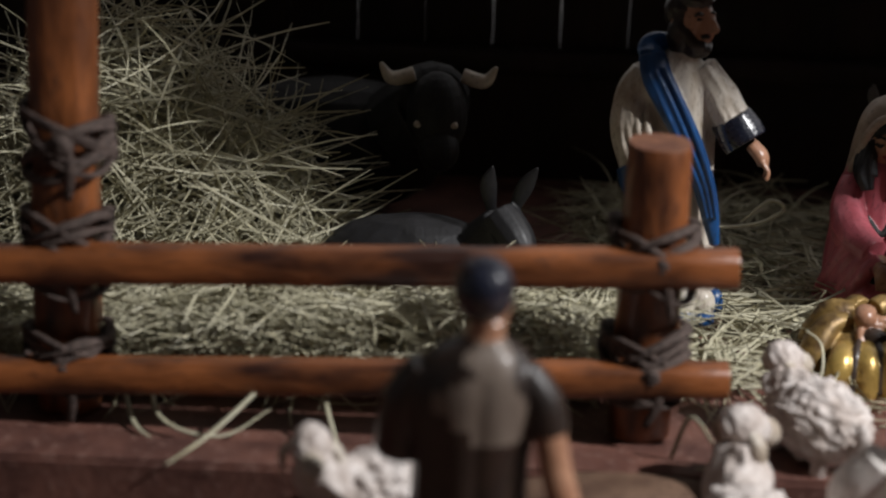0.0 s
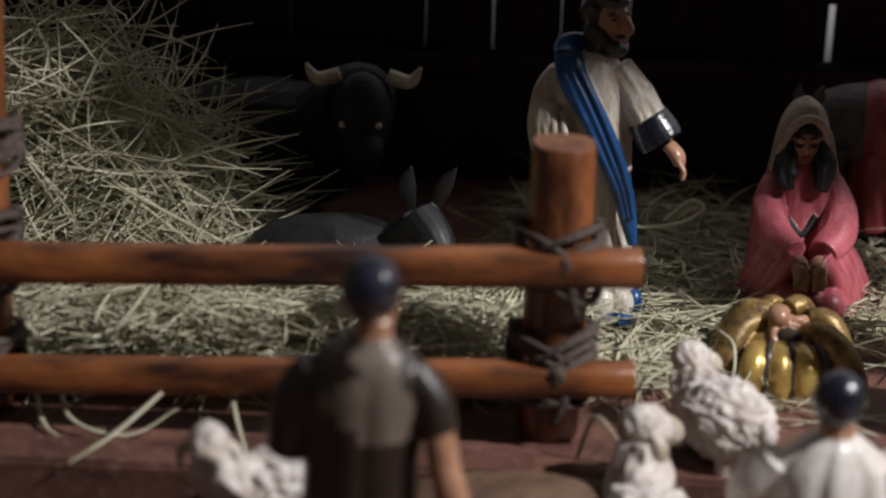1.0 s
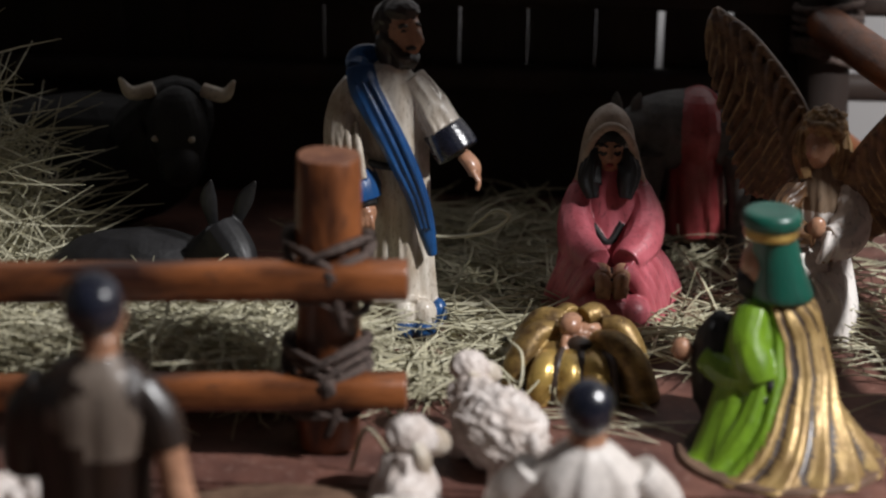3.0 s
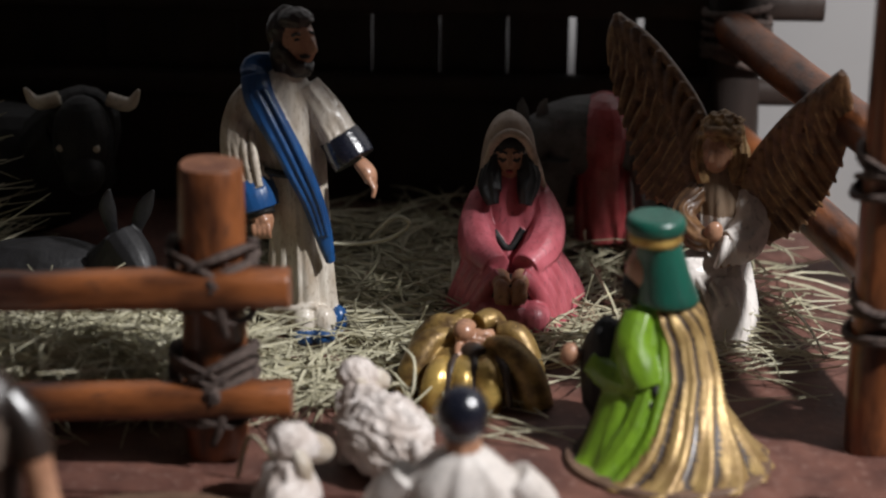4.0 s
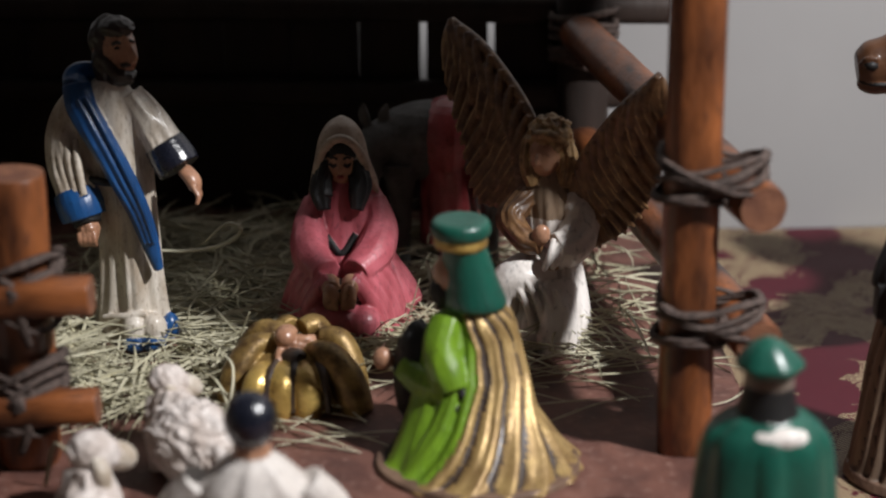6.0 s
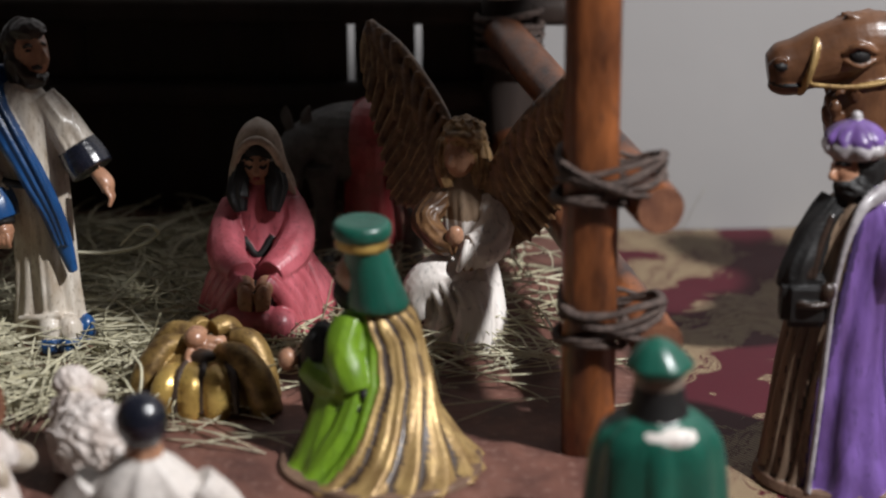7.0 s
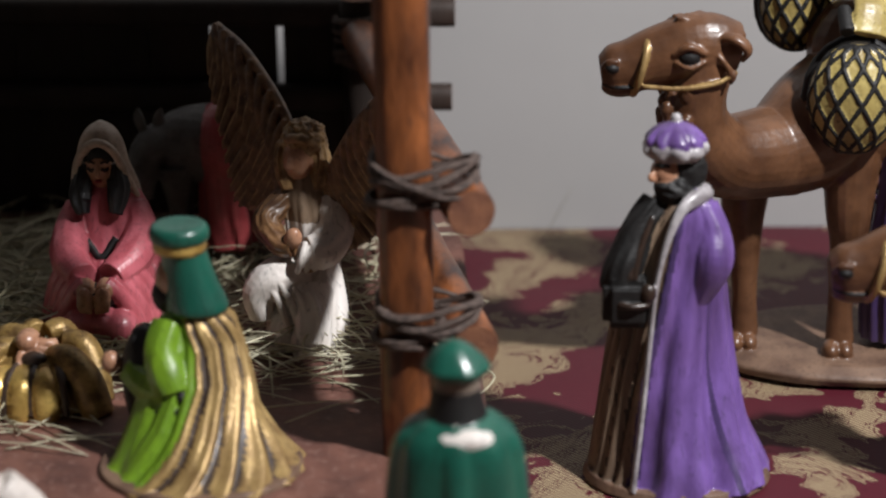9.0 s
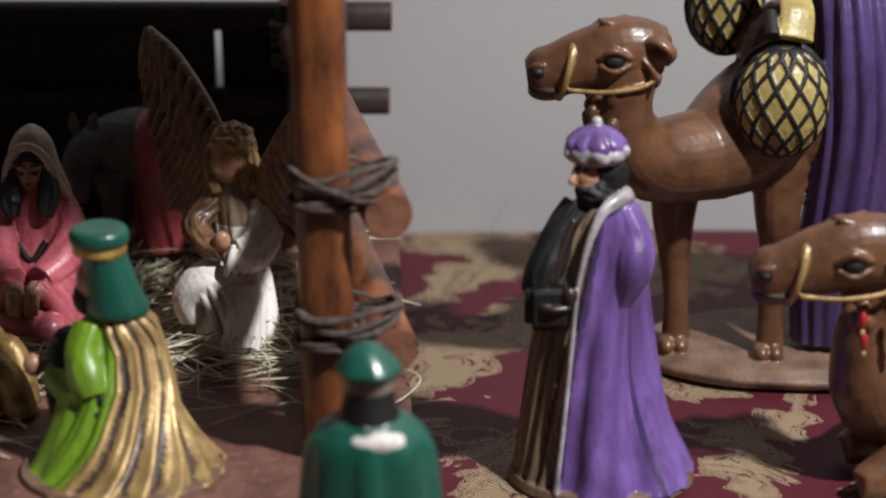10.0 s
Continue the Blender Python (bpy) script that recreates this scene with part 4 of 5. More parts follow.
def sheep(name, x, y, z, rz, s, label, turn=0, low=0.0, foot=0.004):
    """A woolly sheep: its head turned by degrees, and lowered if wanted."""
    bm = bmesh.new()
    ball(bm, (-0.004, 0, 0.026), (0.036, 0.026, 0.024), 0, lumps=0.14, freq=6, seg=48)
    rnd = random.Random(int(s * 100))
    for k in range(110):
        a, b = rnd.uniform(0, 6.28), rnd.uniform(0.1, 1.4)
        c = (-0.004 + 0.0325 * math.cos(a) * math.cos(b), 0.0232 * math.sin(a) * math.cos(b), 0.026 + 0.0212 * math.sin(b))
        ball(bm, c, (0.0100, 0.0019, 0.0015), 0, turn=(0, 25 * math.cos(a), math.degrees(math.atan2(math.sin(a) * 0.4, 1)) + rnd.uniform(-30, 30)), seg=10, lumps=0.2)
    hz = 0.056 - low
    tube(bm, [(0.018, 0, 0.032), (0.030, 0, 0.042 - low * 0.5), (0.035, 0, hz - 0.004)], [0.017, 0.014, 0.011], 0, n=20, rough=0.3)
    m = Matrix.Translation((0.036, 0, hz)) @ Matrix.Rotation(radians(turn), 4, "Z")
    spot = lambda *p: tuple(m @ Vector(p))
    ball(bm, spot(0.003, 0, 0.003), (0.0135, 0.0105, 0.0105), 0, turn=(0, 25, turn), lumps=0.15, freq=5)
    ball(bm, spot(0.0150, 0, -0.002), (0.0098, 0.0070, 0.0070), 1, turn=(0, 30, turn))
    for k in (-1, 1):
        tube(bm, [spot(0, k * 0.009, 0.004), spot(0.001, k * 0.014, -0.002), spot(0.003, k * 0.014, -0.011)], [0.003, 0.0042, 0.002], 1, n=10, flat=0.6)
        for dx in (-0.024, 0.018):
            tube(bm, [(dx, k * 0.013, 0.018), (dx + 0.001, k * 0.014, 0.0)], [0.0065, 0.0050], 0)
    ball(bm, (-0.040, 0, 0.030), (0.006, 0.005, 0.009), 0)
    loft(bm, [(0.0, 0, -foot, 0.040, 0.028), (0.0, 0, 0.002, 0.036, 0.025)], 2, steps=2, wrinkle=0.05)
    ob = figure(name, bm, [WOOL, CREAM, CLAY], x, y, z, rz, label, "sheep figurine", "sheep figurines", soften=2)
    ob.scale = (s, s, s)
    return ob


sheep("sheep_figurine", 0.202, 0.876, -0.002, 122, 0.80, "painted white sheep figurine with woolly coat and turned head", turn=-95, low=0.010)
sheep("sheep_figurine", 0.165, 0.800, TABLE + 0.004, 95, 0.98, "painted white sheep figurine with its head lowered", turn=-60, low=-0.004)
# Stand thickened to lift this sheep to fit the camera's view.
sheep("sheep_figurine", 0.004, 0.792, -0.010, 200, 0.85, "painted white sheep figurine on a thick clay stand beside the shepherd", turn=75, foot=0.029)

bm = bmesh.new()
loft(bm, [(0, 0, TABLE, 0.062, 0.026), (0, 0, -0.010, 0.058, 0.023), (0, 0, 0.002, 0.046, 0.015), (0, 0, 0.004, 0.020, 0.006)], 0, wrinkle=0.12)
tagged(link("clay_mound", bm, CLAY), "low terracotta clay mound at the board's front edge", "figurine stand").location = (0.112, 0.828, 0)

# king in green cloak, seen from behind
bm = bmesh.new()
loft(bm, [(0, 0, 0, 0.040, 0.034), (0, 0, 0.02, 0.037, 0.032), (0, 0, 0.06, 0.031, 0.026), (0, 0, 0.10, 0.027, 0.021), (0, 0, 0.113, 0.019, 0.016), (0, 0, 0.119, 0.011, 0.011), (0, 0, 0.13, 0.009, 0.009)], lambda a, u: 1 if u > 0.78 and 0.68 < a < 0.84 else 0, folds=[(9, 0.06, 0.01, 0.4, 0, 1)])
loft(bm, [(0, 0, 0.114, 0.0135, 0.0135), (0, 0, 0.118, 0.0125, 0.0125), (0, 0, 0.130, 0.0105, 0.0105), (0, 0, 0.142, 0.010, 0.010)], lambda a, u: 3 if u < 0.75 else 4)
loft(bm, [(0, 0, 0.1385, 0.0105, 0.0105), (0, 0, 0.1425, 0.0138, 0.0138), (0, 0, 0.1455, 0.0130, 0.0130), (-0.001, 0, 0.153, 0.0075, 0.0075), (-0.001, 0, 0.157, 0.002, 0.002)], 2, n=24, folds=[(6, 0.05, 0.02, 0, 0, 1)])
ball(bm, (0.003, -0.012, 0.1095), (0.0125, 0.0068, 0.0058), 1, turn=(25, 0, 0), lumps=0.06)
figure("standing_king_figurine", bm, [GREEN, WHITE, GREEN, BLACK, GREY], 0.463, 0.812, TABLE, 0, "painted king figurine in green cloak with white collar").scale = (1.06, 1.06, 0.86)

# standing king in purple cloak
bm = bmesh.new()
EDGE = lambda u: float(np.interp(u, (0, 0.25, 0.5, 0.75, 1), (0.635, 0.66, 0.70, 0.73, 0.73)))
drape(bm, [(4, -8, -1, 51, 41), (4, -8, 4, 49, 39)], 5, steps=2)
# Violet strips and dark robe valleys put the folds' shade into the colour.
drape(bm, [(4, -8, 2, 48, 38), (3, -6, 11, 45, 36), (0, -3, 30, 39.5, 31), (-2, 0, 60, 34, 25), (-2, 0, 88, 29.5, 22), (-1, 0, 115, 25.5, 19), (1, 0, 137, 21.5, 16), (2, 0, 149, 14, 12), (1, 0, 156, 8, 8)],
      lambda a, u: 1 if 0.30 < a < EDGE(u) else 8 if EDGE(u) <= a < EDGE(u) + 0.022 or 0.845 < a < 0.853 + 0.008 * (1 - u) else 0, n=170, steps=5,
      folds=[(7, 0.08, 0.02, 1.4, 0.62, 1.0), (7, 0.08, 0.02, 1.4, 0.0, 0.3), (15, 0.035, 0.015, 0.8, 0.62, 1.0), (24, 0.045, 0.03, 0.8, 0.40, 0.70)], valley_shade=((1,), -0.055, 6),
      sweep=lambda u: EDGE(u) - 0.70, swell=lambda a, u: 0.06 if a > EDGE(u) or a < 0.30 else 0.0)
limb(bm, [(12, -3, 144), (17.5, -8, 131), (18, -14, 118), (13, -14, 104), (9, -15, 92)], [9, 10, 10.5, 8, 4], 0, n=28, rough=0.08)
# Black sleeve: the shade on the king's left is put into its colour.
limb(bm, [(-11, -3, 147), (-21, -8, 131), (-28, -12, 116), (-30, -14, 104)], [8, 9.5, 10.5, 10.5], 3, rough=0.25)
for k in range(3):
    limb(bm, [(-14 - 3 * k, -13, 142 - 4 * k), (-20 - 3 * k, -18, 126 - 3 * k), (-23 - 3 * k, -22, 112)], [1.2, 1.8, 1.6], 6, n=10)
box(bm, (-0.039, -0.027, 0.086), (-0.013, -0.008, 0.112), 0.004, 3)
limb(bm, [(-38, -18, 100), (-27, -29, 100), (-15, -27, 100)], [1.4, 1.6, 1.4], 6, n=10)
lump(bm, (-16, -26, 106), (4, 3.5, 5), 6)
band(bm, [(16, -4, 153), (8, -12, 151), (0, -17, 146), (-7, -20, 130), (-12, -23, 108), (-14, -25, 85), (-18, -33, 40), (-22, -40, 3)], [4.2, 4.0, 3.0, 2.0, 1.6, 1.6, 1.6, 1.8], 2.6, 7)
lump(bm, (-8, -5, 163), (7.4, 7.6, 8), 2)
limb(bm, [(-13, -9, 165), (-15.6, -11, 161.5), (-13, -10, 160.5)], [1.2, 1.8, 1.2], 2, n=10)
lump(bm, (-3, -5, 154), (10.5, 10, 8), 3, lumps=0.2, freq=4)
lump(bm, (4, 1, 163), (11, 11, 13), 3, lumps=0.1)
limb(bm, [(-13, -9.5, 157.6), (-9, -12, 157.2), (-4, -11.5, 158)], [1.4, 1.8, 1.4], 3, n=10)
limb(bm, [(-13.5, -8.5, 167.6), (-10.5, -11.6, 168), (-6, -11.6, 167.4)], [0.8, 1.0, 0.8], 3, n=8)
drape(bm, [(-2.5, 0, 169.5, 13, 13), (-2.5, 0, 172.5, 16.6, 16), (-2.5, 0, 176, 16.8, 16.2), (-2.5, 0, 178.5, 14.5, 14)], 4, folds=[(9, 0.06, 0.06, 0, 0, 1)], n=80)
drape(bm, [(-2.5, 0, 176.5, 15.6, 15.2), (-2.5, 0, 180, 15.2, 14.8), (-2.5, 0, 184.5, 10.5, 10.2), (-2.5, 0, 187.5, 4, 4)], 0, folds=[(9, 0.08, 0.04, 0, 0, 1)], n=80)
lump(bm, (-2.5, 0, 189), (3, 3, 3), 4)
figure("standing_king_figurine", bm, [PURPLE, ROBE, SKIN, BLACK, SILVER, CLAY, BROWN_HAIR, SILVER, SHADED_VIOLET], 0.572, 0.966, TABLE, 0, "painted standing king figurine in purple cloak and turban", voxel=0.00065, soften=2).scale = (0.96, 0.96, 1.0)


# camels
def camel_head(bm, c, s, skin=0, gold=1, dark=2):
    at = lambda x, y, z: (c[0] + x * s, c[1] + y * s, c[2] + z * s)
    r = lambda *v: [k * s for k in v]
    tube(bm, [at(0.040, 0.004, 0.008), at(0.022, 0, 0.011), at(0.000, 0, 0.006), at(-0.018, 0, 0.000), at(-0.029, 0, -0.002), at(-0.0355, 0, -0.003)], r(0.0130, 0.0158, 0.0146, 0.0124, 0.0112, 0.0070), skin, n=28, flat=1.25)
    ball(bm, at(-0.022, 0, -0.011), r(0.013, 0.0095, 0.0070), skin, turn=(0, -8, 0))
    tube(bm, [at(-0.035, -0.004, -0.0095), at(-0.026, -0.0105, -0.0105), at(-0.014, -0.0115, -0.0095)], r(0.0007, 0.0009, 0.0006), dark, n=8)
    ball(bm, at(0.021, 0, 0.0210), r(0.0185, 0.0105, 0.0088), skin, turn=(0, 12, 0), lumps=0.28, freq=3.0, seg=40)
    ball(bm, at(0.004, 0, 0.0155), r(0.012, 0.0095, 0.0050), skin, turn=(0, -22, 0))
    for k in (-1, 1):
        ball(bm, at(0.013, k * 0.0152, 0.0085), r(0.0058, 0.0036, 0.0044), dark)
        tube(bm, [at(0.004, k * 0.0152, 0.0095), at(0.012, k * 0.0178, 0.0150), at(0.022, k * 0.0158, 0.0105)], r(0.0012, 0.0022, 0.0014), skin, n=10)
        tube(bm, [at(0.005, k * 0.0156, 0.0060), at(0.013, k * 0.0172, 0.0026), at(0.022, k * 0.0158, 0.0062)], r(0.001, 0.0016, 0.001), skin, n=8)
        tube(bm, [at(0.030, k * 0.010, 0.018), at(0.038, k * 0.0145, 0.019), at(0.045, k * 0.0155, 0.013), at(0.042, k * 0.0145, 0.006)], r(0.003, 0.0052, 0.0046, 0.002), skin, n=12, flat=0.6)
        ball(bm, at(-0.0295, k * 0.0112, 0.001), r(0.0036, 0.0026, 0.0026), dark)
        tube(bm, [at(-0.026, k * 0.0118, 0.0048), at(-0.032, k * 0.0108, 0.0046), at(-0.0355, k * 0.0075, 0.000)], r(0.0014, 0.0016, 0.001), skin, n=8)
        tube(bm, [at(-0.012, k * 0.0142, -0.0085), at(0.008, k * 0.0166, -0.0090), at(0.028, k * 0.0160, -0.0062), at(0.040, k * 0.0132, 0.000)], r(0.0016, 0.0016, 0.0016, 0.0014), gold, n=10)
        for q in range(3):
            tube(bm, [at(0.026 + 0.004 * q, k * 0.013, 0.012 - 0.004 * q), at(0.032 + 0.003 * q, k * 0.0150, 0.006 - 0.004 * q), at(0.036, k * 0.0145, -0.001 - 0.003 * q)], r(0.001, 0.0017, 0.001), skin, n=8)
    ring = [at(-0.013 + 0.004 * math.sin(a), 0.0150 * math.cos(a), 0.001 + 0.0172 * math.sin(a)) for a in [2 * math.pi * j / 16 for j in range(17)]]
    tube(bm, ring, r(*[0.0021] * 17), gold, n=10, steps=2)


def basket(bm, c, r, gold, dark):
    """A round pannier with a raised lattice."""
    ball(bm, c, r, gold, seg=28)
    for k in range(12):
        for turn in (-1, 1):
            pts = []
            for j in range(13):
                v = -1.35 + 2.7 * j / 12
                a = 2 * math.pi * k / 12 + turn * v * 0.75
                pts.append((c[0] + r[0] * 1.01 * math.cos(v) * math.cos(a), c[1] + r[1] * 1.01 * math.cos(v) * math.sin(a), c[2] + r[2] * 1.01 * math.sin(v)))
            tube(bm, pts, [0.0011] * 13, dark, n=6, steps=2)
    ring = [(c[0] + r[0] * 1.0 * math.cos(a), c[1] + r[1] * 0.5, c[2] + r[2] * 1.0 * math.sin(a)) for a in [2 * math.pi * j / 20 for j in range(21)]]
    tube(bm, ring, [0.003] * 21, dark, n=8, steps=1)


# the standing camel with panniers, purple drape and its stand, moulded in one
bm = bmesh.new()
camel_head(bm, (0, 0, 0), 0.95, gold=5)
tube(bm, [(0.024, 0.002, 0.004), (0.017, 0.003, -0.018), (0.020, 0.008, -0.038), (0.037, 0.020, -0.057), (0.076, 0.044, -0.060)], [0.0155, 0.0180, 0.0200, 0.0235, 0.027], 0, n=32)
for k in range(26):
    rnd = random.Random(k)
    ball(bm, (-0.002 + rnd.uniform(0, 0.014), -0.008 + rnd.uniform(-0.008, 0.012), -0.012 - rnd.uniform(0, 0.022)), (0.0035, 0.003, 0.0048), 0, seg=10, lumps=0.3)
tube(bm, [(0.052, 0.028, -0.064), (0.075, 0.042, -0.058), (0.102, 0.058, -0.046), (0.130, 0.076, -0.040), (0.165, 0.098, -0.044), (0.190, 0.112, -0.056)], [0.018, 0.029, 0.037, 0.040, 0.036, 0.018], 0, n=36)
ball(bm, (0.122, 0.074, -0.012), (0.034, 0.026, 0.036), 0)
for dx, dy, kx in ((0.112, 0.040, 0.000), (0.058, 0.052, -0.004), (0.168, 0.080, 0.006), (0.182, 0.112, 0.0)):
    tube(bm, [(dx, dy + 0.004, -0.048), (dx + kx, dy, -0.094), (dx + kx + 0.001, dy, -0.116), (dx - 0.001, dy, -0.150), (dx, dy, -0.176)], [0.0185, 0.0135, 0.0105, 0.0072, 0.0085], 0, n=20)
    for q in (-1, 1):
        ball(bm, (dx - 0.002 + q * 0.004, dy - 0.006, -0.179), (0.0052, 0.0088, 0.0058), 0)
basket(bm, (0.108, 0.022, -0.024), (0.0255, 0.019, 0.031), 1, 2)
basket(bm, (0.084, 0.092, 0.012), (0.021, 0.017, 0.027), 1, 2)
ribbon(bm, [(0.112, 0.018, 0.012), (0.114, 0.030, 0.028), (0.108, 0.060, 0.034), (0.092, 0.084, 0.036)], [0.011, 0.010, 0.010, 0.010], 0.004, 1)
ribbon(bm, [(0.100, 0.016, 0.014), (0.100, 0.030, 0.024)], [0.004, 0.004], 0.004, 2)
# Drape in darkened violet: the shade it stands in is put into its colour.
loft(bm, [(0.146, 0.052, -0.178, 0.020, 0.014), (0.145, 0.050, -0.14, 0.021, 0.016), (0.151, 0.044, -0.09, 0.023, 0.018), (0.154, 0.042, -0.04, 0.0235, 0.020), (0.150, 0.046, 0.01, 0.0225, 0.022), (0.146, 0.056, 0.045, 0.020, 0.020), (0.142, 0.062, 0.070, 0.012, 0.012)], 3, n=80, folds=[(13, 0.08, 0.06, 0, 0, 1)])
ball(bm, (0.176, 0.056, 0.012), (0.012, 0.014, 0.022), 1)
loft(bm, [(0.124, 0.064, -0.192, 0.090, 0.056), (0.124, 0.064, -0.187, 0.089, 0.056), (0.124, 0.064, -0.182, 0.080, 0.048)], 4, steps=3, wrinkle=0.05)
figure("camel_figurine", bm, [CAMEL, YELLOW_GOLD, BLACK, SHADED_VIOLET, CLAY, GOLD], 0.571, 1.056, 0.157, 0, "glossy brown camel figurine with gold lattice panniers and purple drape", "camel figurine", "camel figurines", voxel=0.0008, soften=2)

# the kneeling camel with red tassels
bm = bmesh.new()
camel_head(bm, (0, 0, 0), 1.0, gold=4)
tube(bm, [(0.034, 0.004, 0.002), (0.028, 0.004, -0.020), (0.026, 0.004, -0.042), (0.034, 0.008, -0.070), (0.060, 0.022, -0.084)], [0.0135, 0.0145, 0.0175, 0.0235, 0.028], 0, n=32)
for k in range(22):
    rnd = random.Random(k + 50)
    ball(bm, (0.013 + rnd.uniform(0, 0.010), -0.004 + rnd.uniform(-0.008, 0.010), -0.014 - rnd.uniform(0, 0.014)), (0.0032, 0.003, 0.0045), 0, seg=10, lumps=0.3)
for x in (0.019, 0.034):
    for q in range(2):
        ball(bm, (x + 0.001 * q, -0.0165 - 0.001 * q, -0.020 - 0.011 * q), (0.0022, 0.0022, 0.0048), 3)
        ball(bm, (x + 0.001 * q, -0.0165 - 0.001 * q, -0.0265 - 0.011 * q), (0.0018, 0.0018, 0.002), 1, seg=10)
ball(bm, (0.088, 0.036, -0.078), (0.060, 0.036, 0.036), 0, turn=(0, 0, 25))
for dy in (-0.012, 0.030):
    tube(bm, [(0.052, dy, -0.096), (0.026, dy - 0.008, -0.108), (0.040, dy - 0.008, -0.108)], [0.013, 0.009, 0.007], 0)
figure("camel_figurine", bm, [CAMEL, YELLOW_GOLD, BLACK, SCARLET, GOLD], 0.683, 0.952, 0.081, 0, "glossy brown kneeling camel figurine with gold bridle and red tassels", "camel figurine", "camel figurines", voxel=0.0008, soften=2)

# ox, donkey and horse in the dark
bm = bmesh.new()
ball(bm, (-0.055, 0.02, 0.045), (0.075, 0.034, 0.042), 0, lumps=0.05)
tube(bm, [(-0.005, 0.0, 0.065), (0.008, -0.015, 0.085), (0.012, -0.026, 0.088)], [0.03, 0.024, 0.018], 0)
ball(bm, (0.012, -0.034, 0.082), (0.018, 0.017, 0.026), 0)
ball(bm, (0.014, -0.044, 0.064), (0.012, 0.012, 0.013), 0)
for s in (-1, 1):
    tube(bm, [(0.012 + s * 0.014, -0.026, 0.104), (0.012 + s * 0.027, -0.028, 0.1015), (0.012 + s * 0.0335, -0.030, 0.111)], [0.0044, 0.0042, 0.0012], 1)
    ball(bm, (0.012 + s * 0.011, -0.048, 0.080), (0.002, 0.0015, 0.0018), 1)
figure("ox_figurine", bm, [BLACK, HORN], 0.0, 1.165, 0.0, 0, "black painted lying ox figurine with bone white horns", "ox figurine")
bm = bmesh.new()
ball(bm, (-0.045, 0.01, 0.035), (0.055, 0.024, 0.026), 0, lumps=0.05)
tube(bm, [(-0.005, 0.004, 0.045), (0.004, -0.004, 0.062)], [0.018, 0.013], 0)
tube(bm, [(0.0, -0.002, 0.066), (0.010, -0.012, 0.056), (0.016, -0.020, 0.046)], [0.012, 0.011, 0.007], 0)
for s in (-1, 1):
    tube(bm, [(0.002 + s * 0.006, -0.002, 0.070), (0.004 + s * 0.010, -0.004, 0.085), (0.008 + s * 0.012, -0.006, 0.096)], [0.003, 0.0048, 0.001], 0, flat=0.5)
figure("donkey_figurine", bm, [DONKEY], 0.050, 1.040, -0.012, 0, "grey painted lying donkey figurine with raised ears, darkened as shade", "donkey figurine")
bm = bmesh.new()
lump(bm, (6, 0, 76), (42, 22, 25), 0)
lump(bm, (12, -2, 77), (18, 24.5, 27), 1)
drape(bm, [(14, 0, 14, 18, 22), (13, 0, 40, 17, 23), (12, 0, 80, 15, 22)], 1, folds=[(7, 0.10, 0.03, 0, 0, 1)])
limb(bm, [(-16, 0, 78), (-30, -8, 74), (-36, -14, 60), (-36, -18, 46)], [17, 13, 10, 7], 0)
for s in (-1, 1):
    limb(bm, [(-30 + s * 4, -8, 84), (-31 + s * 6, -8, 94), (-30 + s * 7, -8, 101)], [2.4, 3.6, 1.0], 0, flat=0.5)
limb(bm, [(42, 0, 88), (48, -2, 70), (47, -2, 50)], [6, 5, 2.5], 0)
for x in (-16, 38):
    for y in (-11, 11):
        limb(bm, [(x, y, 66), (x + 1, y, 34), (x, y, 0)], [12, 6, 6.5], 0)
figure("donkey_figurine", bm, [DUSK, RED], 0.305, 1.175, 0.0, 0, "grey painted standing donkey figurine with red blanket", "donkey figurine")


# ---- straw ----
def strands(name, count, place, label, seed, length=(0.03, 0.085), width=0.00056, lift=0.010):
    """Many thin bent blades in one mesh. place(rnd) gives a middle point and a steepness."""
    rnd = random.Random(seed)
    verts, faces = [], []
    for _ in range(count):
        (x, y, z), steep, heading = place(rnd)
        a = heading if heading is not None else rnd.uniform(0, 2 * math.pi)
        ln = rnd.uniform(*length)
        d = Vector((math.cos(a) * math.cos(steep), math.sin(a) * math.cos(steep), math.sin(steep)))
        side = Vector((-math.sin(a), math.cos(a), 0))
        up = d.cross(side)
        bend, bow = rnd.gauss(0, 0.6), rnd.uniform(-0.15, 0.35)
        w = width * rnd.uniform(0.6, 1.4)
        o = len(verts)
        for i in range(7):
            u = i / 6 - 0.5
            c = Vector((x, y, z)) + d * (u * ln) + side * (bend * ln * (u * u - 0.1)) - up * (bow * ln * (0.25 - u * u)) * -1
            if c.z < 0.0006 and y > 0.845:
                c.z = 0.0006 + rnd.random() * 0.001
            ww = w * (1 - 0.6 * abs(2 * u) ** 3)
            tw = u * 2
            s2 = side * math.cos(tw) + up * math.sin(tw)
            u2 = up * math.cos(tw) - side * math.sin(tw)
            verts += [c + s2 * ww, c - s2 * ww * 0.5 + u2 * ww * 0.6, c - s2 * ww * 0.5 - u2 * ww * 0.6]
        for i in range(6):
            for k in range(3):
                p, q = o + 3 * i + k, o + 3 * i + (k + 1) % 3
                faces.append((p, q, q + 3, p + 3))
    me = bpy.data.meshes.new(name)
    me.from_pydata(verts, [], faces)
    me.materials.append(STRAW)
    return tagged(new(name, me), label, "straw", kind="stuff")


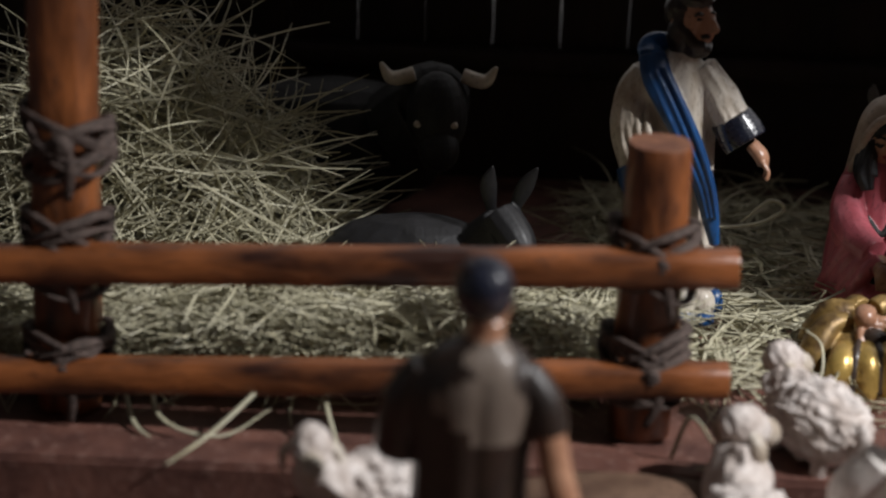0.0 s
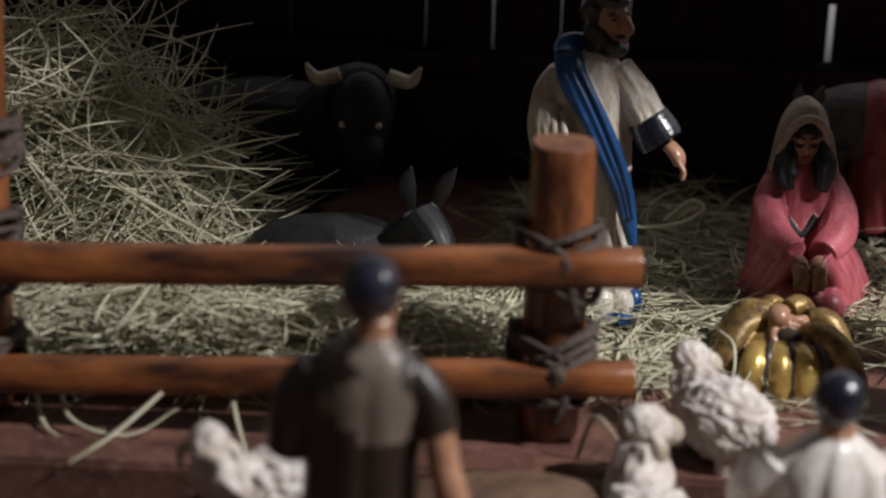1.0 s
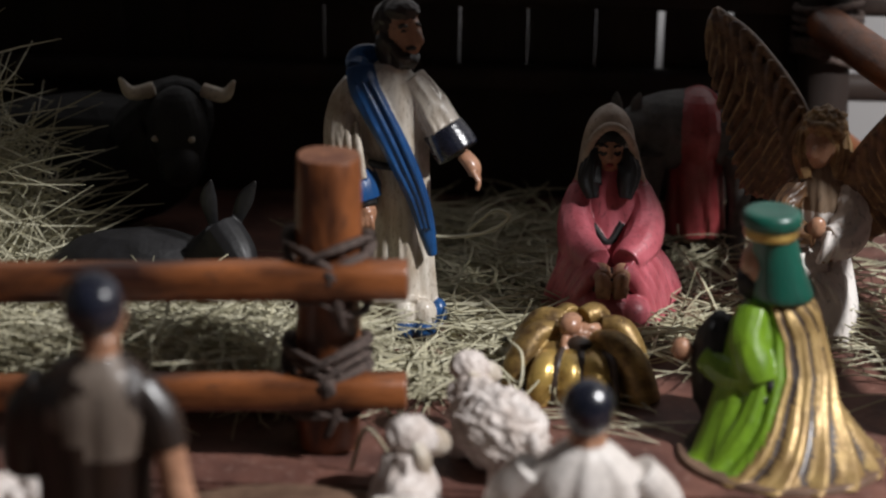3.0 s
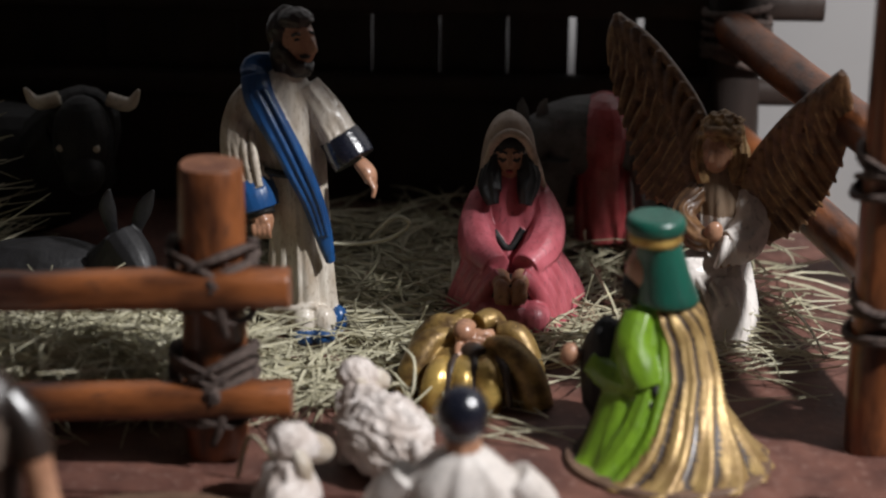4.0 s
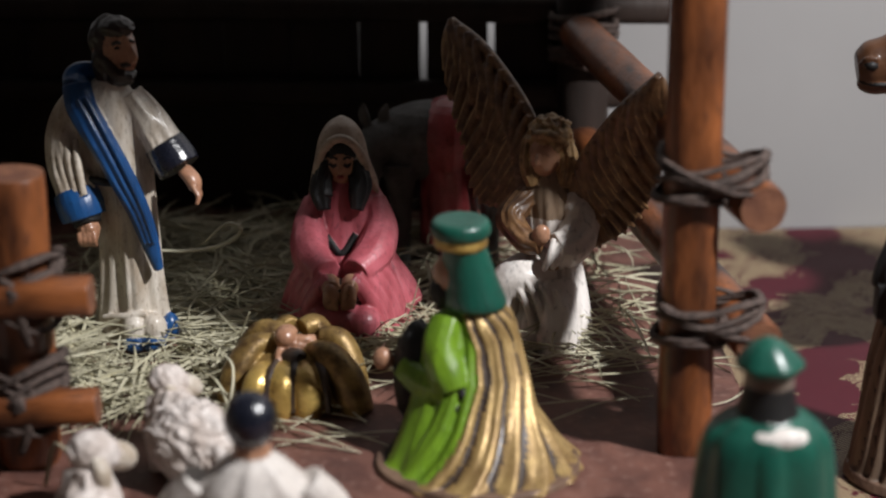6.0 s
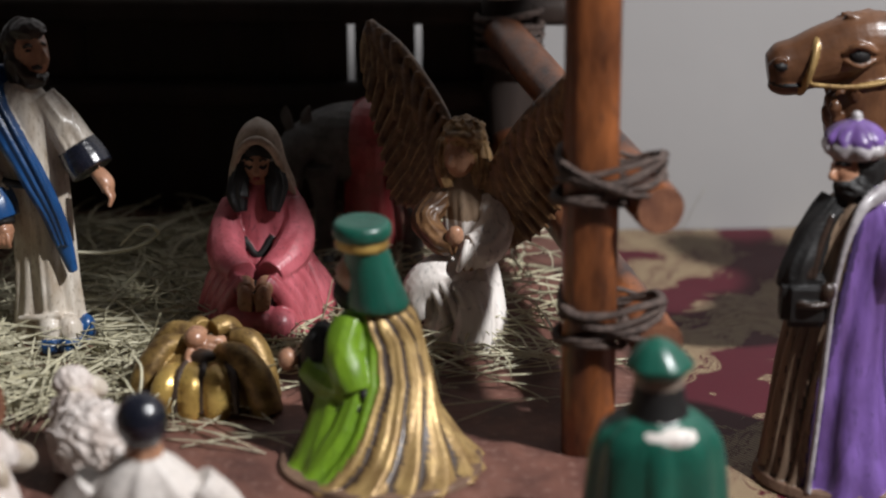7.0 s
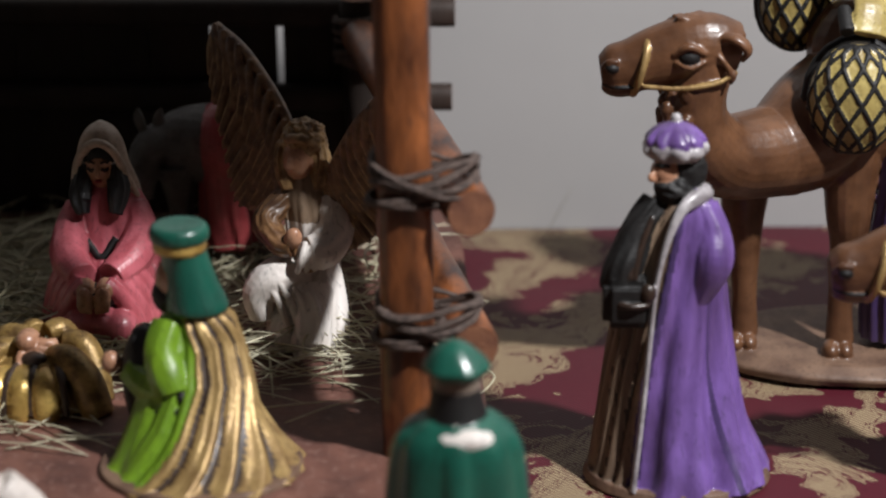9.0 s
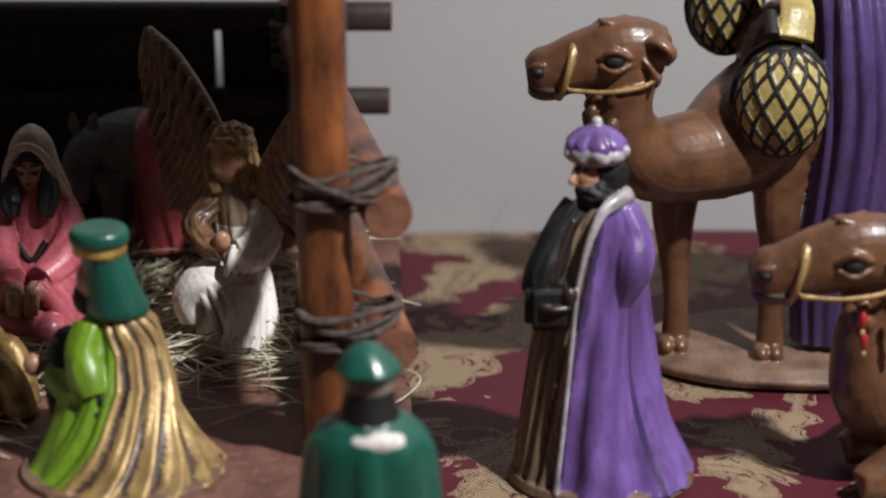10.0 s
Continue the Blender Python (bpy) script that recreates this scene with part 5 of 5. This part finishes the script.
def bed(r):
    x, y = r.uniform(-0.30, 0.43), r.uniform(0.95, 1.22)
    if -0.05 < x < 0.10 and y > 1.0:
        x += 0.16
    if x > 0.33 and r.random() < 0.6:
        x -= 0.22
    if x > 0.27 and y < 0.985:
        y += 0.07
    if 0.12 < x < 0.18 and 0.985 < y < 1.03:
        y -= 0.05
    return (x, y, 0.002 + 0.011 * r.random() ** 3), r.gauss(0, 0.13), None


strands("straw_bed", 2500, bed, "pale dry straw scattered over the stable floor", 1, (0.04, 0.115), 0.00082)


def heap(r):
    a, q = r.uniform(0, 2 * math.pi), r.random() ** 0.5
    x, y = -0.155 + 0.11 * q * math.cos(a), 1.09 + 0.08 * q * math.sin(a)
    h = 0.15 * max(0.05, 1 - q * q)
    return (x, y, h * r.random() ** 0.6), r.gauss(0.2, 0.5), None


strands("straw_heap", 2100, heap, "tall loose heap of pale straw in the stable's corner", 2, (0.05, 0.15), 0.00065)


def fence_bank(r):
    x, y = r.uniform(-0.22, 0.125), r.uniform(0.915, 1.0)
    return (x, y, 0.045 * r.random() ** 0.7 * (1 - (y - 0.915) * 3)), r.gauss(0, 0.2), None


strands("straw_bank", 2000, fence_bank, "bank of pale straw heaped behind the fence", 3, (0.035, 0.10), 0.0007)


def stalk(pts, width, label, name="straw_stalk"):
    """One loose thick straw lying or leaning."""
    bm = bmesh.new()
    tube(bm, pts, [width * 0.9] + [width] * (len(pts) - 2) + [width * 0.5], n=6, steps=6, flat=0.5)
    return tagged(link(name, bm, STRAW), label, "straw", "loose straw stalks")


LOOSE = "single loose pale straw stalk bent over its support"
stalk([(-0.045, 0.900, 0.030), (-0.062, 0.862, 0.022), (-0.078, 0.838, 0.0135), (-0.092, 0.810, 0.0125)], 0.0014, LOOSE)
stalk([(-0.032, 0.902, 0.024), (-0.026, 0.865, 0.018), (-0.016, 0.842, 0.001)], 0.0012, LOOSE)
stalk([(-0.115, 0.905, 0.022), (-0.105, 0.868, 0.008), (-0.075, 0.858, 0.004), (-0.052, 0.870, 0.014)], 0.0012, LOOSE)
stalk([(-0.130, 0.905, 0.020), (-0.118, 0.870, 0.004), (-0.100, 0.850, 0.002)], 0.0013, LOOSE)
stalk([(0.135, 0.862, 0.001), (0.142, 0.858, 0.024), (0.152, 0.856, 0.014), (0.158, 0.858, 0.001), (0.146, 0.852, 0.001)], 0.0012, LOOSE)
stalk([(0.155, 1.05, 0.050), (0.178, 1.06, 0.046), (0.196, 1.06, 0.050), (0.206, 1.06, 0.058), (0.198, 1.06, 0.062), (0.184, 1.06, 0.050)], 0.0017, "single curled pale strap of straw beside the standing figurine")
stalk([(0.2045, 1.0, 0.001), (0.213, 0.985, 0.026), (0.219, 0.98, 0.042)], 0.0006, LOOSE)
stalk([(0.207, 0.955, 0.030), (0.214, 0.945, 0.026), (0.213, 0.935, 0.012), (0.204, 0.940, 0.008)], 0.0008, LOOSE)
stalk([(0.292, 1.03, 0.001), (0.300, 1.02, 0.024), (0.306, 1.02, 0.046)], 0.0006, LOOSE)
stalk([(0.282, 1.025, 0.014), (0.290, 1.02, 0.022), (0.300, 1.02, 0.017), (0.312, 1.02, 0.015)], 0.0006, LOOSE)
stalk([(0.452, 1.010, 0.002), (0.470, 1.005, 0.004), (0.481, 0.985, 0.006), (0.468, 0.962, 0.003), (0.446, 0.955, 0.001)], 0.0006, LOOSE)
stalk([(0.515, 1.300, TABLE + 0.001), (0.526, 1.300, -0.012), (0.536, 1.300, 0.008)], 0.0004, "single thin dark hair of straw by the wall")
stalk([(-0.105, 0.985, 0.085), (-0.075, 0.975, 0.073), (-0.045, 0.970, 0.060)], 0.0012, LOOSE)
for k in range(16):
    rnd = random.Random(200 + k)
    x, y, a = rnd.uniform(0.34, 0.45), rnd.uniform(0.95, 1.03), rnd.uniform(-0.5, 0.5)
    dx, dy = 0.03 * math.cos(a), 0.03 * math.sin(a)
    stalk([(x - dx, y - dy, 0.001), (x, y + rnd.uniform(-0.006, 0.006), 0.001 + rnd.uniform(0.001, 0.008)), (x + dx, y + dy, 0.001 + rnd.uniform(0, 0.012))], 0.0006, LOOSE)
for k in range(14):
    rnd = random.Random(300 + k)
    x, y, a = rnd.uniform(0.20, 0.30), rnd.uniform(0.90, 0.94), rnd.uniform(-0.6, 0.6)
    dx, dy = 0.026 * math.cos(a), 0.026 * math.sin(a)
    stalk([(x - dx, y - dy, 0.001), (x, y + rnd.uniform(-0.006, 0.006), 0.001 + rnd.uniform(0.001, 0.004)), (x + dx, y + dy, 0.001)], 0.0007, LOOSE)
